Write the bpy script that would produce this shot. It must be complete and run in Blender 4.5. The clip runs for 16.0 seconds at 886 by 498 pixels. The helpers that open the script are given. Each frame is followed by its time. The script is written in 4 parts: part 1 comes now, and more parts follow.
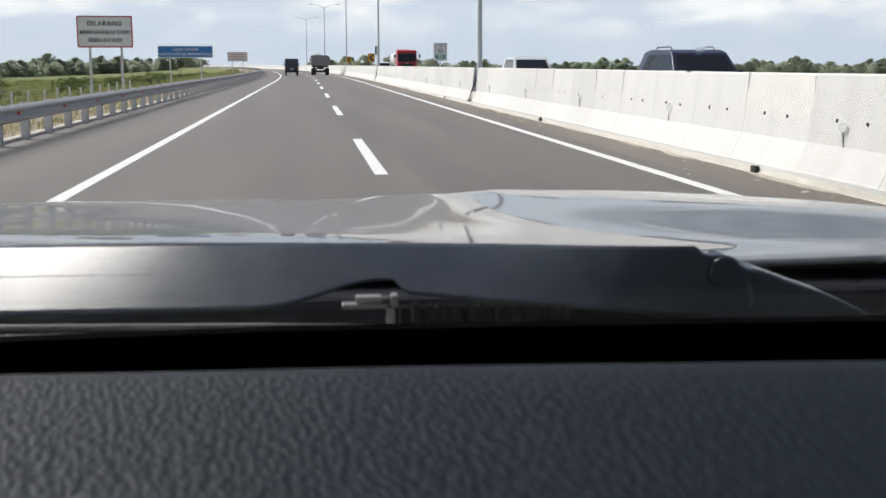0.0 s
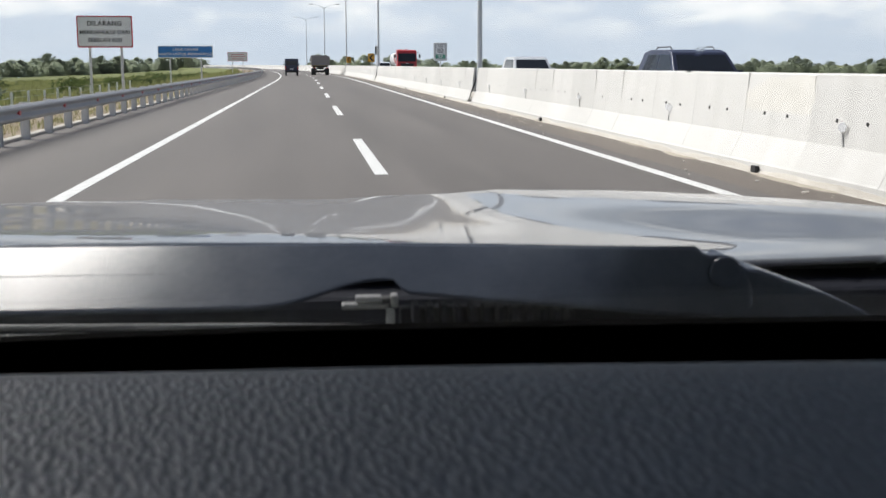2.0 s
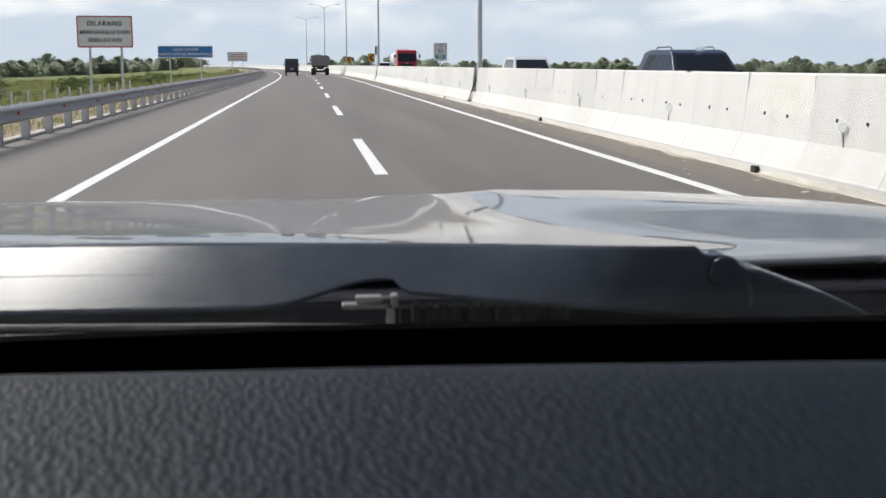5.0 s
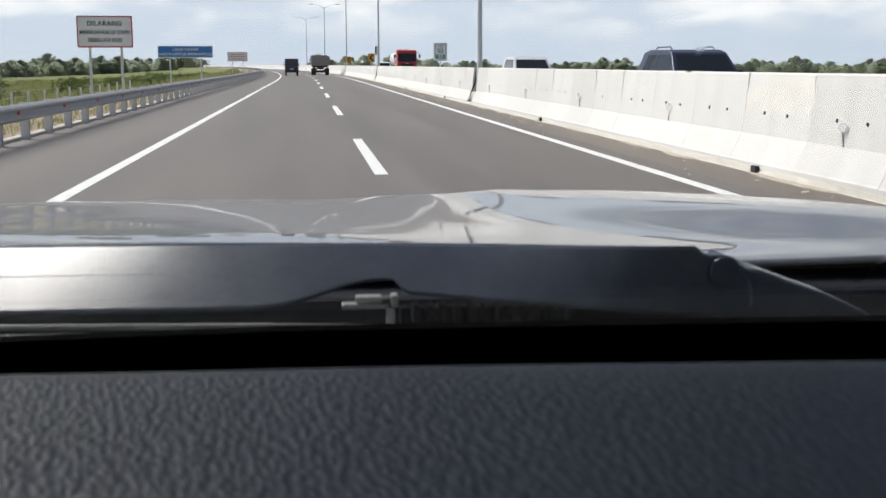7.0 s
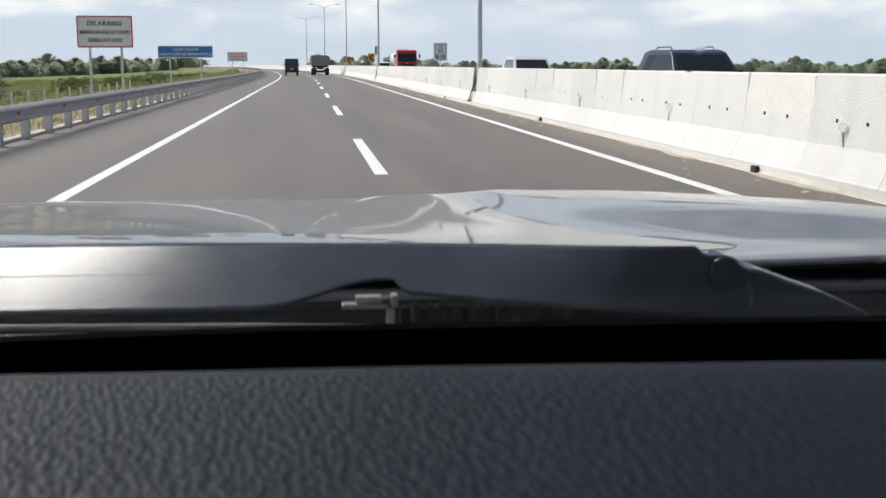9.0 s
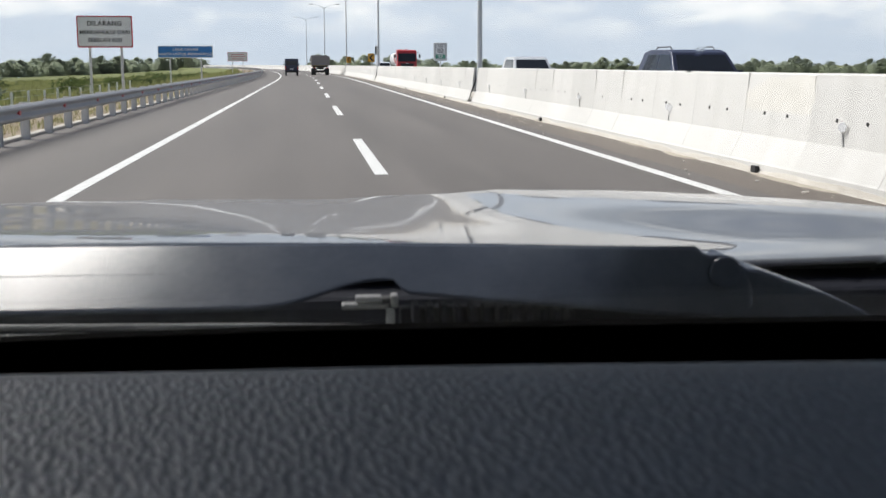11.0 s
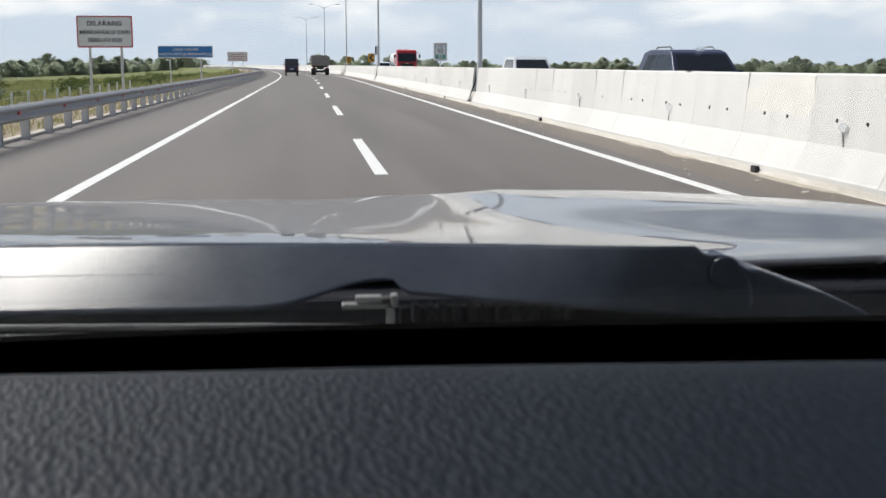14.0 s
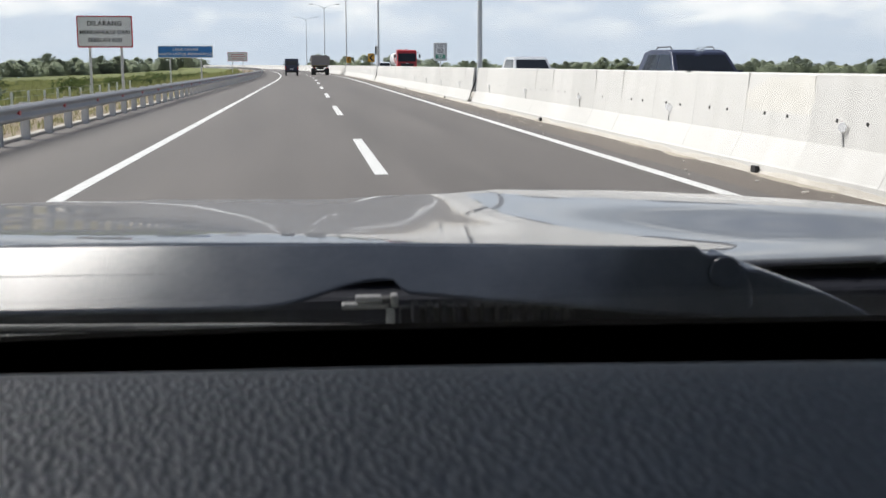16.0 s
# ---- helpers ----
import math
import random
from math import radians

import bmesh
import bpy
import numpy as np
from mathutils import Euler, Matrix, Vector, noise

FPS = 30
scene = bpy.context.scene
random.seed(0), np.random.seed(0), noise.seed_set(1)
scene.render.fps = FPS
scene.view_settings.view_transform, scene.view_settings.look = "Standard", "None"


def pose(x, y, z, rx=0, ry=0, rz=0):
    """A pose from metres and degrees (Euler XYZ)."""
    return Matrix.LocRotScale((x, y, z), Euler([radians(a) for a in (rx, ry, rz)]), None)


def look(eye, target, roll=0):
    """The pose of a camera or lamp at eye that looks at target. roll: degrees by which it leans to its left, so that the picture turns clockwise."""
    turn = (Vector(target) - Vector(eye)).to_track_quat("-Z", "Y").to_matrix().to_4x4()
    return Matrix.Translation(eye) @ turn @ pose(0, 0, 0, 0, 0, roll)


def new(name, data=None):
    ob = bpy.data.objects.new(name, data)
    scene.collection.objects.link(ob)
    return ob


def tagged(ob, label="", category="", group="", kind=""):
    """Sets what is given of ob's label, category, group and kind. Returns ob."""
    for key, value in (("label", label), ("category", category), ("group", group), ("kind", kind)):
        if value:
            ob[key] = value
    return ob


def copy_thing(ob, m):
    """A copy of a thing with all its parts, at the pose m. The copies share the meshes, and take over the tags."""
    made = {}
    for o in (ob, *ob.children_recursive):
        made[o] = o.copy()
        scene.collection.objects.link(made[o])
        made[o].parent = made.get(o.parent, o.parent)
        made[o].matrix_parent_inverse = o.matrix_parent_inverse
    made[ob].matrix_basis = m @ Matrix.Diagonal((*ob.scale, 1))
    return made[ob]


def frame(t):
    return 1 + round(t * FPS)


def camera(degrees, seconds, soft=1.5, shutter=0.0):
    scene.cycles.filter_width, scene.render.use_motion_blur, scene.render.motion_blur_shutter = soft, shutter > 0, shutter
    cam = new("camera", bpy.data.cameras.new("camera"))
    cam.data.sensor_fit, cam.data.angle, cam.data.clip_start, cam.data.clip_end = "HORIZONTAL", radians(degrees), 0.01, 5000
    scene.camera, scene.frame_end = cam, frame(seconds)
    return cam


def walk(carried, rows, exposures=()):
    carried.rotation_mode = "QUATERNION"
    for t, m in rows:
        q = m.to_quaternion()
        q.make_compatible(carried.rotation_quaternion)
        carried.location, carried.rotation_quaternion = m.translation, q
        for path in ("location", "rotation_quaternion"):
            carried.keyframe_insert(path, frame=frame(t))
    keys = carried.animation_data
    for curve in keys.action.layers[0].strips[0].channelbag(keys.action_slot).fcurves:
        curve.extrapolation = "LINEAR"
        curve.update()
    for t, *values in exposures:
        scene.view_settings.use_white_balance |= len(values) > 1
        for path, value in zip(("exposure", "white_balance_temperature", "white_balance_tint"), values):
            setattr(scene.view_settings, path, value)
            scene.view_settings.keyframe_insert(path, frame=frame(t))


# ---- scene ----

# x to the right, y along the road, origin on the road below the lens
cam = camera(42.0, 16.0, soft=1.5)
cam.data.dof.use_dof = True
cam.data.dof.focus_distance, cam.data.dof.aperture_fstop = 30.0, 42.0
EYE = (0.0, 0.0, 1.377)
REST = pose(*EYE, 90 - 9.08, 0.1, -6.7)
walk(cam, [(0.0, REST), (4.0, REST), (8.0, REST), (12.0, REST), (16.0, REST)], [(0.0, 1.09, 6780, 12), (16.0, 1.09, 6780, 12)])

# ---------------------------------------------------------------- light
SUN_TO = Vector((-0.56, 0.5, 0.66)).normalized()
elev = math.asin(SUN_TO.z)
azim = math.atan2(SUN_TO.x, SUN_TO.y)
sun = new("sun", bpy.data.lights.new("sun", "SUN"))
sun.data.energy, sun.data.angle, sun.data.color = 3.05, radians(34.0), (1.0, 0.978, 0.95)
sun.matrix_world = look((0, 0, 60), Vector((0, 0, 60)) - SUN_TO)

world = bpy.data.worlds.new("sky")
scene.world = world
world.use_nodes = True
nt = world.node_tree
nt.nodes.clear()


def node(tree, kind, **kw):
    n = tree.nodes.new(kind)
    for k, v in kw.items():
        n.inputs[k].default_value = v
    return n


sky = nt.nodes.new("ShaderNodeTexSky")
sky.sky_type, sky.sun_disc = "NISHITA", False
sky.sun_elevation, sky.sun_rotation = elev, azim
sky.air_density, sky.dust_density, sky.ozone_density = 1.0, 3.5, 1.5
geo = nt.nodes.new("ShaderNodeTexCoord")
stretch = node(nt, "ShaderNodeMapping", Scale=(9.0, 9.0, 30.0))
nt.links.new(geo.outputs["Generated"], stretch.inputs["Vector"])
clouds = node(nt, "ShaderNodeTexNoise", Scale=1.5, Detail=4.0, Roughness=0.5, Distortion=0.2)
nt.links.new(stretch.outputs[0], clouds.inputs["Vector"])
cover = nt.nodes.new("ShaderNodeValToRGB")
cover.color_ramp.elements[0].position, cover.color_ramp.elements[1].position = 0.42, 0.68
nt.links.new(clouds.outputs["Fac"], cover.inputs["Fac"])
up = nt.nodes.new("ShaderNodeSeparateXYZ")
nt.links.new(geo.outputs["Generated"], up.inputs[0])
thin = nt.nodes.new("ShaderNodeMapRange")
thin.inputs[1].default_value, thin.inputs[2].default_value = 0.05, 0.1
thin.inputs[3].default_value, thin.inputs[4].default_value = 0.92, 0.08
nt.links.new(up.outputs[2], thin.inputs[0])
haze = nt.nodes.new("ShaderNodeMix")
haze.data_type = "RGBA"
haze.inputs[7].default_value = (2.85, 3.3, 3.95, 1)
nt.links.new(thin.outputs[0], haze.inputs[0])
deep = nt.nodes.new("ShaderNodeMix")
deep.data_type, deep.blend_type = "RGBA", "MULTIPLY"
deep.inputs[0].default_value = 1.0
deep.inputs[7].default_value = (0.15, 0.192, 0.275, 1)
nt.links.new(sky.outputs[0], deep.inputs[6])
nt.links.new(deep.outputs[2], haze.inputs[6])
veil = nt.nodes.new("ShaderNodeMix")
veil.data_type = "RGBA"
veil.inputs[7].default_value = (4.5, 4.6, 4.75, 1)
cut = nt.nodes.new("ShaderNodeMath")
cut.operation = "MULTIPLY_ADD"
cut.inputs[1].default_value, cut.inputs[2].default_value = 0.9, 0.05
nt.links.new(cover.outputs["Color"], cut.inputs[0])
fewer = nt.nodes.new("ShaderNodeMapRange")
fewer.inputs[1].default_value, fewer.inputs[2].default_value = 0.06, 0.13
fewer.inputs[3].default_value, fewer.inputs[4].default_value = 1.0, 0.35
nt.links.new(up.outputs[2], fewer.inputs[0])
spread = nt.nodes.new("ShaderNodeMath")
spread.operation = "MULTIPLY"
low = nt.nodes.new("ShaderNodeMapRange")
low.interpolation_type = "SMOOTHSTEP"
low.inputs[1].default_value, low.inputs[2].default_value = 0.012, 0.05
low.inputs[3].default_value, low.inputs[4].default_value = 0.1, 1.0
nt.links.new(up.outputs[2], low.inputs[0])
gather = nt.nodes.new("ShaderNodeMath")
gather.operation = "MULTIPLY"
nt.links.new(cut.outputs[0], gather.inputs[0])
nt.links.new(low.outputs[0], gather.inputs[1])
nt.links.new(gather.outputs[0], spread.inputs[0])
nt.links.new(fewer.outputs[0], spread.inputs[1])
nt.links.new(spread.outputs[0], veil.inputs[0])
nt.links.new(haze.outputs[2], veil.inputs[6])
back = node(nt, "ShaderNodeBackground", Strength=0.125)
nt.links.new(veil.outputs[2], back.inputs["Color"])
wout = nt.nodes.new("ShaderNodeOutputWorld")
nt.links.new(back.outputs[0], wout.inputs["Surface"])


# ---------------------------------------------------------------- materials
def material(name, a, b, rough=0.6, metal=0.0, grain=40.0, stain=1.5, bump=0.15, depth=0.004, rough_var=0.1, coat=0.0,
             per_object=0.0, stretch=(1, 1, 1), ior=1.5, spec=0.5):
    """A surface of two tones a and b, mixed by coarse stains and fine grain, with a fine relief."""
    m = bpy.data.materials.new(name)
    m.use_nodes = True
    t = m.node_tree
    p = t.nodes["Principled BSDF"]
    co = t.nodes.new("ShaderNodeTexCoord")
    mp = node(t, "ShaderNodeMapping", Scale=stretch)
    t.links.new(co.outputs["Object"], mp.inputs["Vector"])
    big = node(t, "ShaderNodeTexNoise", Scale=stain, Detail=5.0, Roughness=0.6)
    fine = node(t, "ShaderNodeTexNoise", Scale=grain, Detail=4.0, Roughness=0.6)
    t.links.new(mp.outputs[0], big.inputs["Vector"])
    t.links.new(mp.outputs[0], fine.inputs["Vector"])
    add = t.nodes.new("ShaderNodeMath")
    add.operation = "MULTIPLY_ADD"
    add.inputs[1].default_value = 0.45
    t.links.new(fine.outputs["Fac"], add.inputs[0])
    half = t.nodes.new("ShaderNodeMath")
    half.operation = "MULTIPLY"
    half.inputs[1].default_value = 0.55
    t.links.new(big.outputs["Fac"], half.inputs[0])
    t.links.new(half.outputs[0], add.inputs[2])
    ramp = t.nodes.new("ShaderNodeValToRGB")
    ramp.color_ramp.elements[0].position, ramp.color_ramp.elements[1].position = 0.34, 0.66
    ramp.color_ramp.elements[0].color, ramp.color_ramp.elements[1].color = (*a, 1), (*b, 1)
    t.links.new(add.outputs[0], ramp.inputs["Fac"])
    colour = ramp.outputs["Color"]
    if per_object:
        info = t.nodes.new("ShaderNodeObjectInfo")
        rng = t.nodes.new("ShaderNodeMapRange")
        rng.inputs[3].default_value, rng.inputs[4].default_value = 1 - per_object, 1 + per_object
        t.links.new(info.outputs["Random"], rng.inputs[0])
        hsv = t.nodes.new("ShaderNodeHueSaturation")
        t.links.new(rng.outputs[0], hsv.inputs["Value"])
        t.links.new(colour, hsv.inputs["Color"])
        colour = hsv.outputs["Color"]
    t.links.new(colour, p.inputs["Base Color"])
    rr = t.nodes.new("ShaderNodeMapRange")
    rr.inputs[3].default_value, rr.inputs[4].default_value = max(0.02, rough - rough_var), min(1, rough + rough_var)
    t.links.new(big.outputs["Fac"], rr.inputs[0])
    t.links.new(rr.outputs[0], p.inputs["Roughness"])
    p.inputs["Metallic"].default_value = metal
    p.inputs["IOR"].default_value = ior
    p.inputs["Specular IOR Level"].default_value = spec
    if coat:
        p.inputs["Coat Weight"].default_value, p.inputs["Coat Roughness"].default_value = coat, 0.02
    if bump:
        bp = node(t, "ShaderNodeBump", Strength=bump, Distance=depth)
        t.links.new(fine.outputs["Fac"], bp.inputs["Height"])
        t.links.new(bp.outputs[0], p.inputs["Normal"])
    return m


asphalt = material("asphalt", (0.084, 0.0755, 0.0705), (0.166, 0.15, 0.14), 0.82, grain=55, stain=0.9, bump=0.5, depth=0.006, stretch=(1, 0.06, 1))
far_asphalt = material("asphalt_opposite", (0.07, 0.065, 0.06), (0.1, 0.093, 0.086), 0.85, grain=50, stain=0.4, bump=0.4)
dusty_asphalt = material("dusty_asphalt", (0.105, 0.088, 0.076), (0.185, 0.158, 0.136), 0.88, grain=45, stain=1.1, bump=0.5, depth=0.006, stretch=(1, 0.1, 1))
road_paint = material("road_paint", (0.62, 0.62, 0.6), (0.82, 0.82, 0.8), 0.6, grain=60, stain=3.0, bump=0.3)
concrete = material("barrier_concrete", (0.5, 0.49, 0.468), (0.62, 0.61, 0.588), 0.85, grain=28, stain=1.3, bump=0.25, per_object=0.07, stretch=(1, 1.5, 0.22))
raw_concrete = material("raw_concrete", (0.42, 0.39, 0.34), (0.62, 0.585, 0.53), 0.9, grain=22, stain=2.5, bump=0.5, depth=0.01)
joint_grey = material("joint_mortar", (0.5, 0.49, 0.465), (0.64, 0.625, 0.6), 0.92, grain=20, stain=2.0, bump=0.4)
patch_concrete = material("trowelled_concrete", (0.57, 0.55, 0.505), (0.7, 0.68, 0.635), 0.9, grain=16, stain=3.0, bump=0.4, depth=0.006)
galvanised = material("galvanised_steel", (0.36, 0.36, 0.36), (0.5, 0.5, 0.495), 0.5, 0.3, grain=30, stain=2.2, bump=0.06)
post_steel = material("weathered_post", (0.6, 0.6, 0.59), (0.76, 0.76, 0.75), 0.6, 0.05, grain=30, stain=3, bump=0.1)
pole_steel = material("lamp_pole_steel", (0.6, 0.62, 0.64), (0.74, 0.76, 0.78), 0.45, 0.2, grain=18, stain=2.0, bump=0.04)
red_reflector = material("red_reflector", (0.5, 0.02, 0.02), (0.65, 0.04, 0.04), 0.3, grain=200, bump=0.2, depth=0.001)
white_plate = material("white_plate", (0.82, 0.82, 0.82), (0.9, 0.9, 0.9), 0.45, grain=20, stain=2, bump=0.02)
yellow_plate = material("yellow_plate", (0.72, 0.36, 0.03), (0.85, 0.46, 0.04), 0.45, grain=20, stain=2, bump=0.02)
blue_plate = material("blue_plate", (0.03, 0.2, 0.55), (0.05, 0.27, 0.66), 0.45, grain=20, stain=2, bump=0.02)
green_plate = material("green_plate", (0.02, 0.26, 0.16), (0.03, 0.33, 0.2), 0.45, grain=20, stain=2, bump=0.02)
red_plate = material("red_border", (0.5, 0.02, 0.03), (0.62, 0.04, 0.05), 0.45, grain=20, stain=2, bump=0.02)
black_paint = material("black_paint", (0.012, 0.012, 0.013), (0.022, 0.022, 0.024), 0.5, grain=30, bump=0.02)
soil = material("sandy_soil", (0.2, 0.155, 0.108), (0.34, 0.27, 0.195), 0.95, grain=12, stain=0.8, bump=0.7, depth=0.03)
pale_sand = material("pale_sand", (0.3, 0.265, 0.215), (0.46, 0.415, 0.345), 0.95, grain=60, stain=4.0, bump=0.6, depth=0.008)
meadow = material("meadow", (0.115, 0.135, 0.05), (0.195, 0.21, 0.09), 0.95, spec=0.1, grain=1.6, stain=0.06, bump=0.9, depth=0.15)
blade_green = material("grass_blades", (0.15, 0.172, 0.06), (0.3, 0.3, 0.135), 0.8, grain=3.0, stain=0.11, bump=0)
dry_blade = material("dry_grass", (0.23, 0.2, 0.1), (0.34, 0.29, 0.17), 0.85, grain=3.0, stain=0.3, bump=0)
# Distant haze is put into this leaf colour, far paler than real foliage.
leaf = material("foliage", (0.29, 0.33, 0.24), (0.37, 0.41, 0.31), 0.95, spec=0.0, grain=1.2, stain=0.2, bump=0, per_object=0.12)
bush_leaf = material("bush_foliage", (0.05, 0.075, 0.024), (0.105, 0.135, 0.045), 0.85, spec=0.2, grain=1.6, stain=0.4, bump=0, per_object=0.3)
bark = material("bark", (0.16, 0.14, 0.115), (0.26, 0.23, 0.19), 0.9, grain=14, stain=2, bump=0.6, depth=0.02)
rubber = material("rubber", (0.016, 0.016, 0.017), (0.03, 0.03, 0.031), 0.75, grain=30, bump=0.2)
cable_black = material("black_cable", (0.015, 0.015, 0.016), (0.03, 0.03, 0.032), 0.5, grain=40, bump=0.05)
car_paint = material("grey_metallic_paint", (0.2, 0.2, 0.2), (0.23, 0.23, 0.23), 0.34, 0.2, grain=900, stain=1.0, bump=0, rough_var=0.03, coat=0.7)
white_paint = material("white_car_paint", (0.7, 0.71, 0.72), (0.78, 0.79, 0.8), 0.3, grain=40, bump=0, coat=0.8)
navy_paint = material("navy_car_paint", (0.016, 0.02, 0.05), (0.024, 0.03, 0.065), 0.35, 0.1, grain=40, bump=0, coat=0.35)
red_paint = material("red_cab_paint", (0.5, 0.012, 0.015), (0.62, 0.02, 0.025), 0.35, grain=20, bump=0, coat=0.5)
tank_white = material("tank_white", (0.66, 0.66, 0.66), (0.78, 0.78, 0.78), 0.35, grain=10, stain=1.0, bump=0.02)
bed_paint = material("worn_bed_paint", (0.22, 0.2, 0.185), (0.4, 0.375, 0.35), 0.7, grain=12, stain=2.5, bump=0.2)
yellow_paint = material("yellow_cab_paint", (0.55, 0.38, 0.06), (0.66, 0.47, 0.09), 0.4, grain=12, stain=2, bump=0.02)
dark_steel = material("dark_chassis", (0.02, 0.02, 0.021), (0.05, 0.047, 0.045), 0.75, grain=20, stain=3, bump=0.2)
lamp_red = material("tail_lamp_red", (0.4, 0.01, 0.01), (0.5, 0.02, 0.02), 0.2, grain=60, bump=0.05)
lamp_clear = material("headlamp_lens", (0.6, 0.62, 0.65), (0.75, 0.76, 0.78), 0.12, grain=60, bump=0.05)
tinted = material("tinted_glass", (0.012, 0.014, 0.017), (0.018, 0.02, 0.024), 0.06, grain=5, bump=0, rough_var=0.02)
clip_grey = material("dull_grey_clip", (0.12, 0.118, 0.115), (0.2, 0.195, 0.19), 0.55, grain=300, stain=60, bump=0.1, depth=0.0005)
pale_clip = material("pale_metal_clip", (0.15, 0.148, 0.145), (0.24, 0.237, 0.23), 0.5, grain=300, stain=60, bump=0.1, depth=0.0005)
trim_black = material("black_plastic_trim", (0.028, 0.03, 0.033), (0.042, 0.044, 0.048), 0.42, grain=260, stain=6, bump=0.12, depth=0.001, rough_var=0.05)
arm_black = material("satin_black_wiper_arm", (0.03, 0.037, 0.05), (0.046, 0.055, 0.07), 0.24, grain=420, stain=60, bump=0.1, depth=0.0005, rough_var=0.05, spec=0.66)
cowl_black = material("dull_black_cowl_plastic", (0.0085, 0.009, 0.013), (0.015, 0.016, 0.022), 0.8, spec=0.1, grain=200, stain=9, bump=0.15, depth=0.001)
frit = material("black_glass_border", (0.004, 0.004, 0.004), (0.006, 0.006, 0.006), 0.6, spec=0.02, grain=40, bump=0)
cabin_dark = material("dark_cabin_trim", (0.03, 0.03, 0.032), (0.05, 0.05, 0.052), 0.85, grain=60, stain=3, bump=0.2)


def leather_grain():
    """Moulded dashboard skin: rounded pebbles about a millimetre and a half across."""
    m = bpy.data.materials.new("grained_dashboard_skin")
    m.use_nodes = True
    t = m.node_tree
    p = t.nodes["Principled BSDF"]
    co = t.nodes.new("ShaderNodeTexCoord")
    turned = t.nodes.new("ShaderNodeVectorRotate")
    turned.inputs["Angle"].default_value = radians(-14)
    t.links.new(co.outputs["Object"], turned.inputs["Vector"])
    drawn = node(t, "ShaderNodeMapping", Scale=(1.0, 0.4, 1.0))
    t.links.new(turned.outputs[0], drawn.inputs["Vector"])
    warp = node(t, "ShaderNodeTexNoise", Scale=320.0, Detail=3.0)
    t.links.new(drawn.outputs[0], warp.inputs["Vector"])
    mix = t.nodes.new("ShaderNodeMix")
    mix.data_type = "VECTOR"
    mix.inputs[0].default_value = 0.0012
    t.links.new(drawn.outputs[0], mix.inputs[4])
    t.links.new(warp.outputs["Color"], mix.inputs[5])
    cells = node(t, "ShaderNodeTexVoronoi", Scale=820.0)
    cells.feature = "SMOOTH_F1"
    cells.inputs["Smoothness"].default_value = 0.6
    t.links.new(mix.outputs[1], cells.inputs["Vector"])
    flip = t.nodes.new("ShaderNodeMath")
    flip.operation = "SUBTRACT"
    flip.inputs[0].default_value = 1.0
    t.links.new(cells.outputs["Distance"], flip.inputs[1])
    soft = node(t, "ShaderNodeTexNoise", Scale=1300.0, Detail=2.0)
    t.links.new(drawn.outputs[0], soft.inputs["Vector"])
    both = t.nodes.new("ShaderNodeMath")
    both.operation = "MULTIPLY_ADD"
    both.inputs[1].default_value = 0.25
    t.links.new(soft.outputs["Fac"], both.inputs[0])
    t.links.new(flip.outputs[0], both.inputs[2])
    bp = node(t, "ShaderNodeBump", Strength=0.8, Distance=0.0006)
    t.links.new(both.outputs[0], bp.inputs["Height"])
    t.links.new(bp.outputs[0], p.inputs["Normal"])
    big = node(t, "ShaderNodeTexNoise", Scale=14.0, Detail=4.0)
    t.links.new(co.outputs["Object"], big.inputs["Vector"])
    ramp = t.nodes.new("ShaderNodeValToRGB")
    ramp.color_ramp.elements[0].color, ramp.color_ramp.elements[1].color = (0.0009, 0.0023, 0.0046, 1), (0.0018, 0.0034, 0.0064, 1)
    t.links.new(big.outputs["Fac"], ramp.inputs["Fac"])
    t.links.new(ramp.outputs["Color"], p.inputs["Base Color"])
    p.inputs["Roughness"].default_value = 0.62
    p.inputs["Specular IOR Level"].default_value = 0.048
    p.inputs["Specular Tint"].default_value = (0.8, 0.91, 1.0, 1)
    return m


dash_skin = leather_grain()


def let_through(m, share):
    """Leaves and blades pass some light."""
    t = m.node_tree
    p = t.nodes["Principled BSDF"]
    tr = t.nodes.new("ShaderNodeBsdfTranslucent")
    t.links.new(p.inputs["Base Color"].links[0].from_socket, tr.inputs["Color"])
    mx = node(t, "ShaderNodeMixShader", Fac=share)
    t.links.new(p.outputs[0], mx.inputs[1])
    t.links.new(tr.outputs[0], mx.inputs[2])
    t.links.new(mx.outputs[0], t.nodes["Material Output"].inputs["Surface"])


for m, share in ((leaf, 0.75), (bush_leaf, 0.5), (blade_green, 0.5), (dry_blade, 0.5)):
    let_through(m, share)


def clear_glass():
    m = bpy.data.materials.new("clear_windscreen_glass")
    m.use_nodes = True
    t = m.node_tree
    t.nodes.remove(t.nodes["Principled BSDF"])
    g = node(t, "ShaderNodeBsdfGlass", Roughness=0.0, IOR=1.45)
    g.inputs["Color"].default_value = (0.97, 0.985, 0.98, 1)
    t.links.new(g.outputs[0], t.nodes["Material Output"].inputs["Surface"])
    return m


glass = clear_glass()


# ---------------------------------------------------------------- building helpers
def link(name, bm, mt, smooth=False):
    me = bpy.data.meshes.new(name)
    bmesh.ops.recalc_face_normals(bm, faces=bm.faces)
    if smooth:
        for f in bm.faces:
            f.smooth = True
    bm.to_mesh(me)
    bm.free()
    me.materials.append(mt)
    return new(name, me)


def part(name, bm, mt, parent, label="", smooth=False):
    ob = link(name, bm, mt, smooth)
    ob.parent = parent
    if label:
        ob["label"] = label
    return ob


def again(ob, parent, m):
    """The same piece once more under parent, sharing its mesh."""
    o = new(ob.name.split(".")[0], ob.data)
    o.parent = parent
    o.matrix_basis = m
    return o


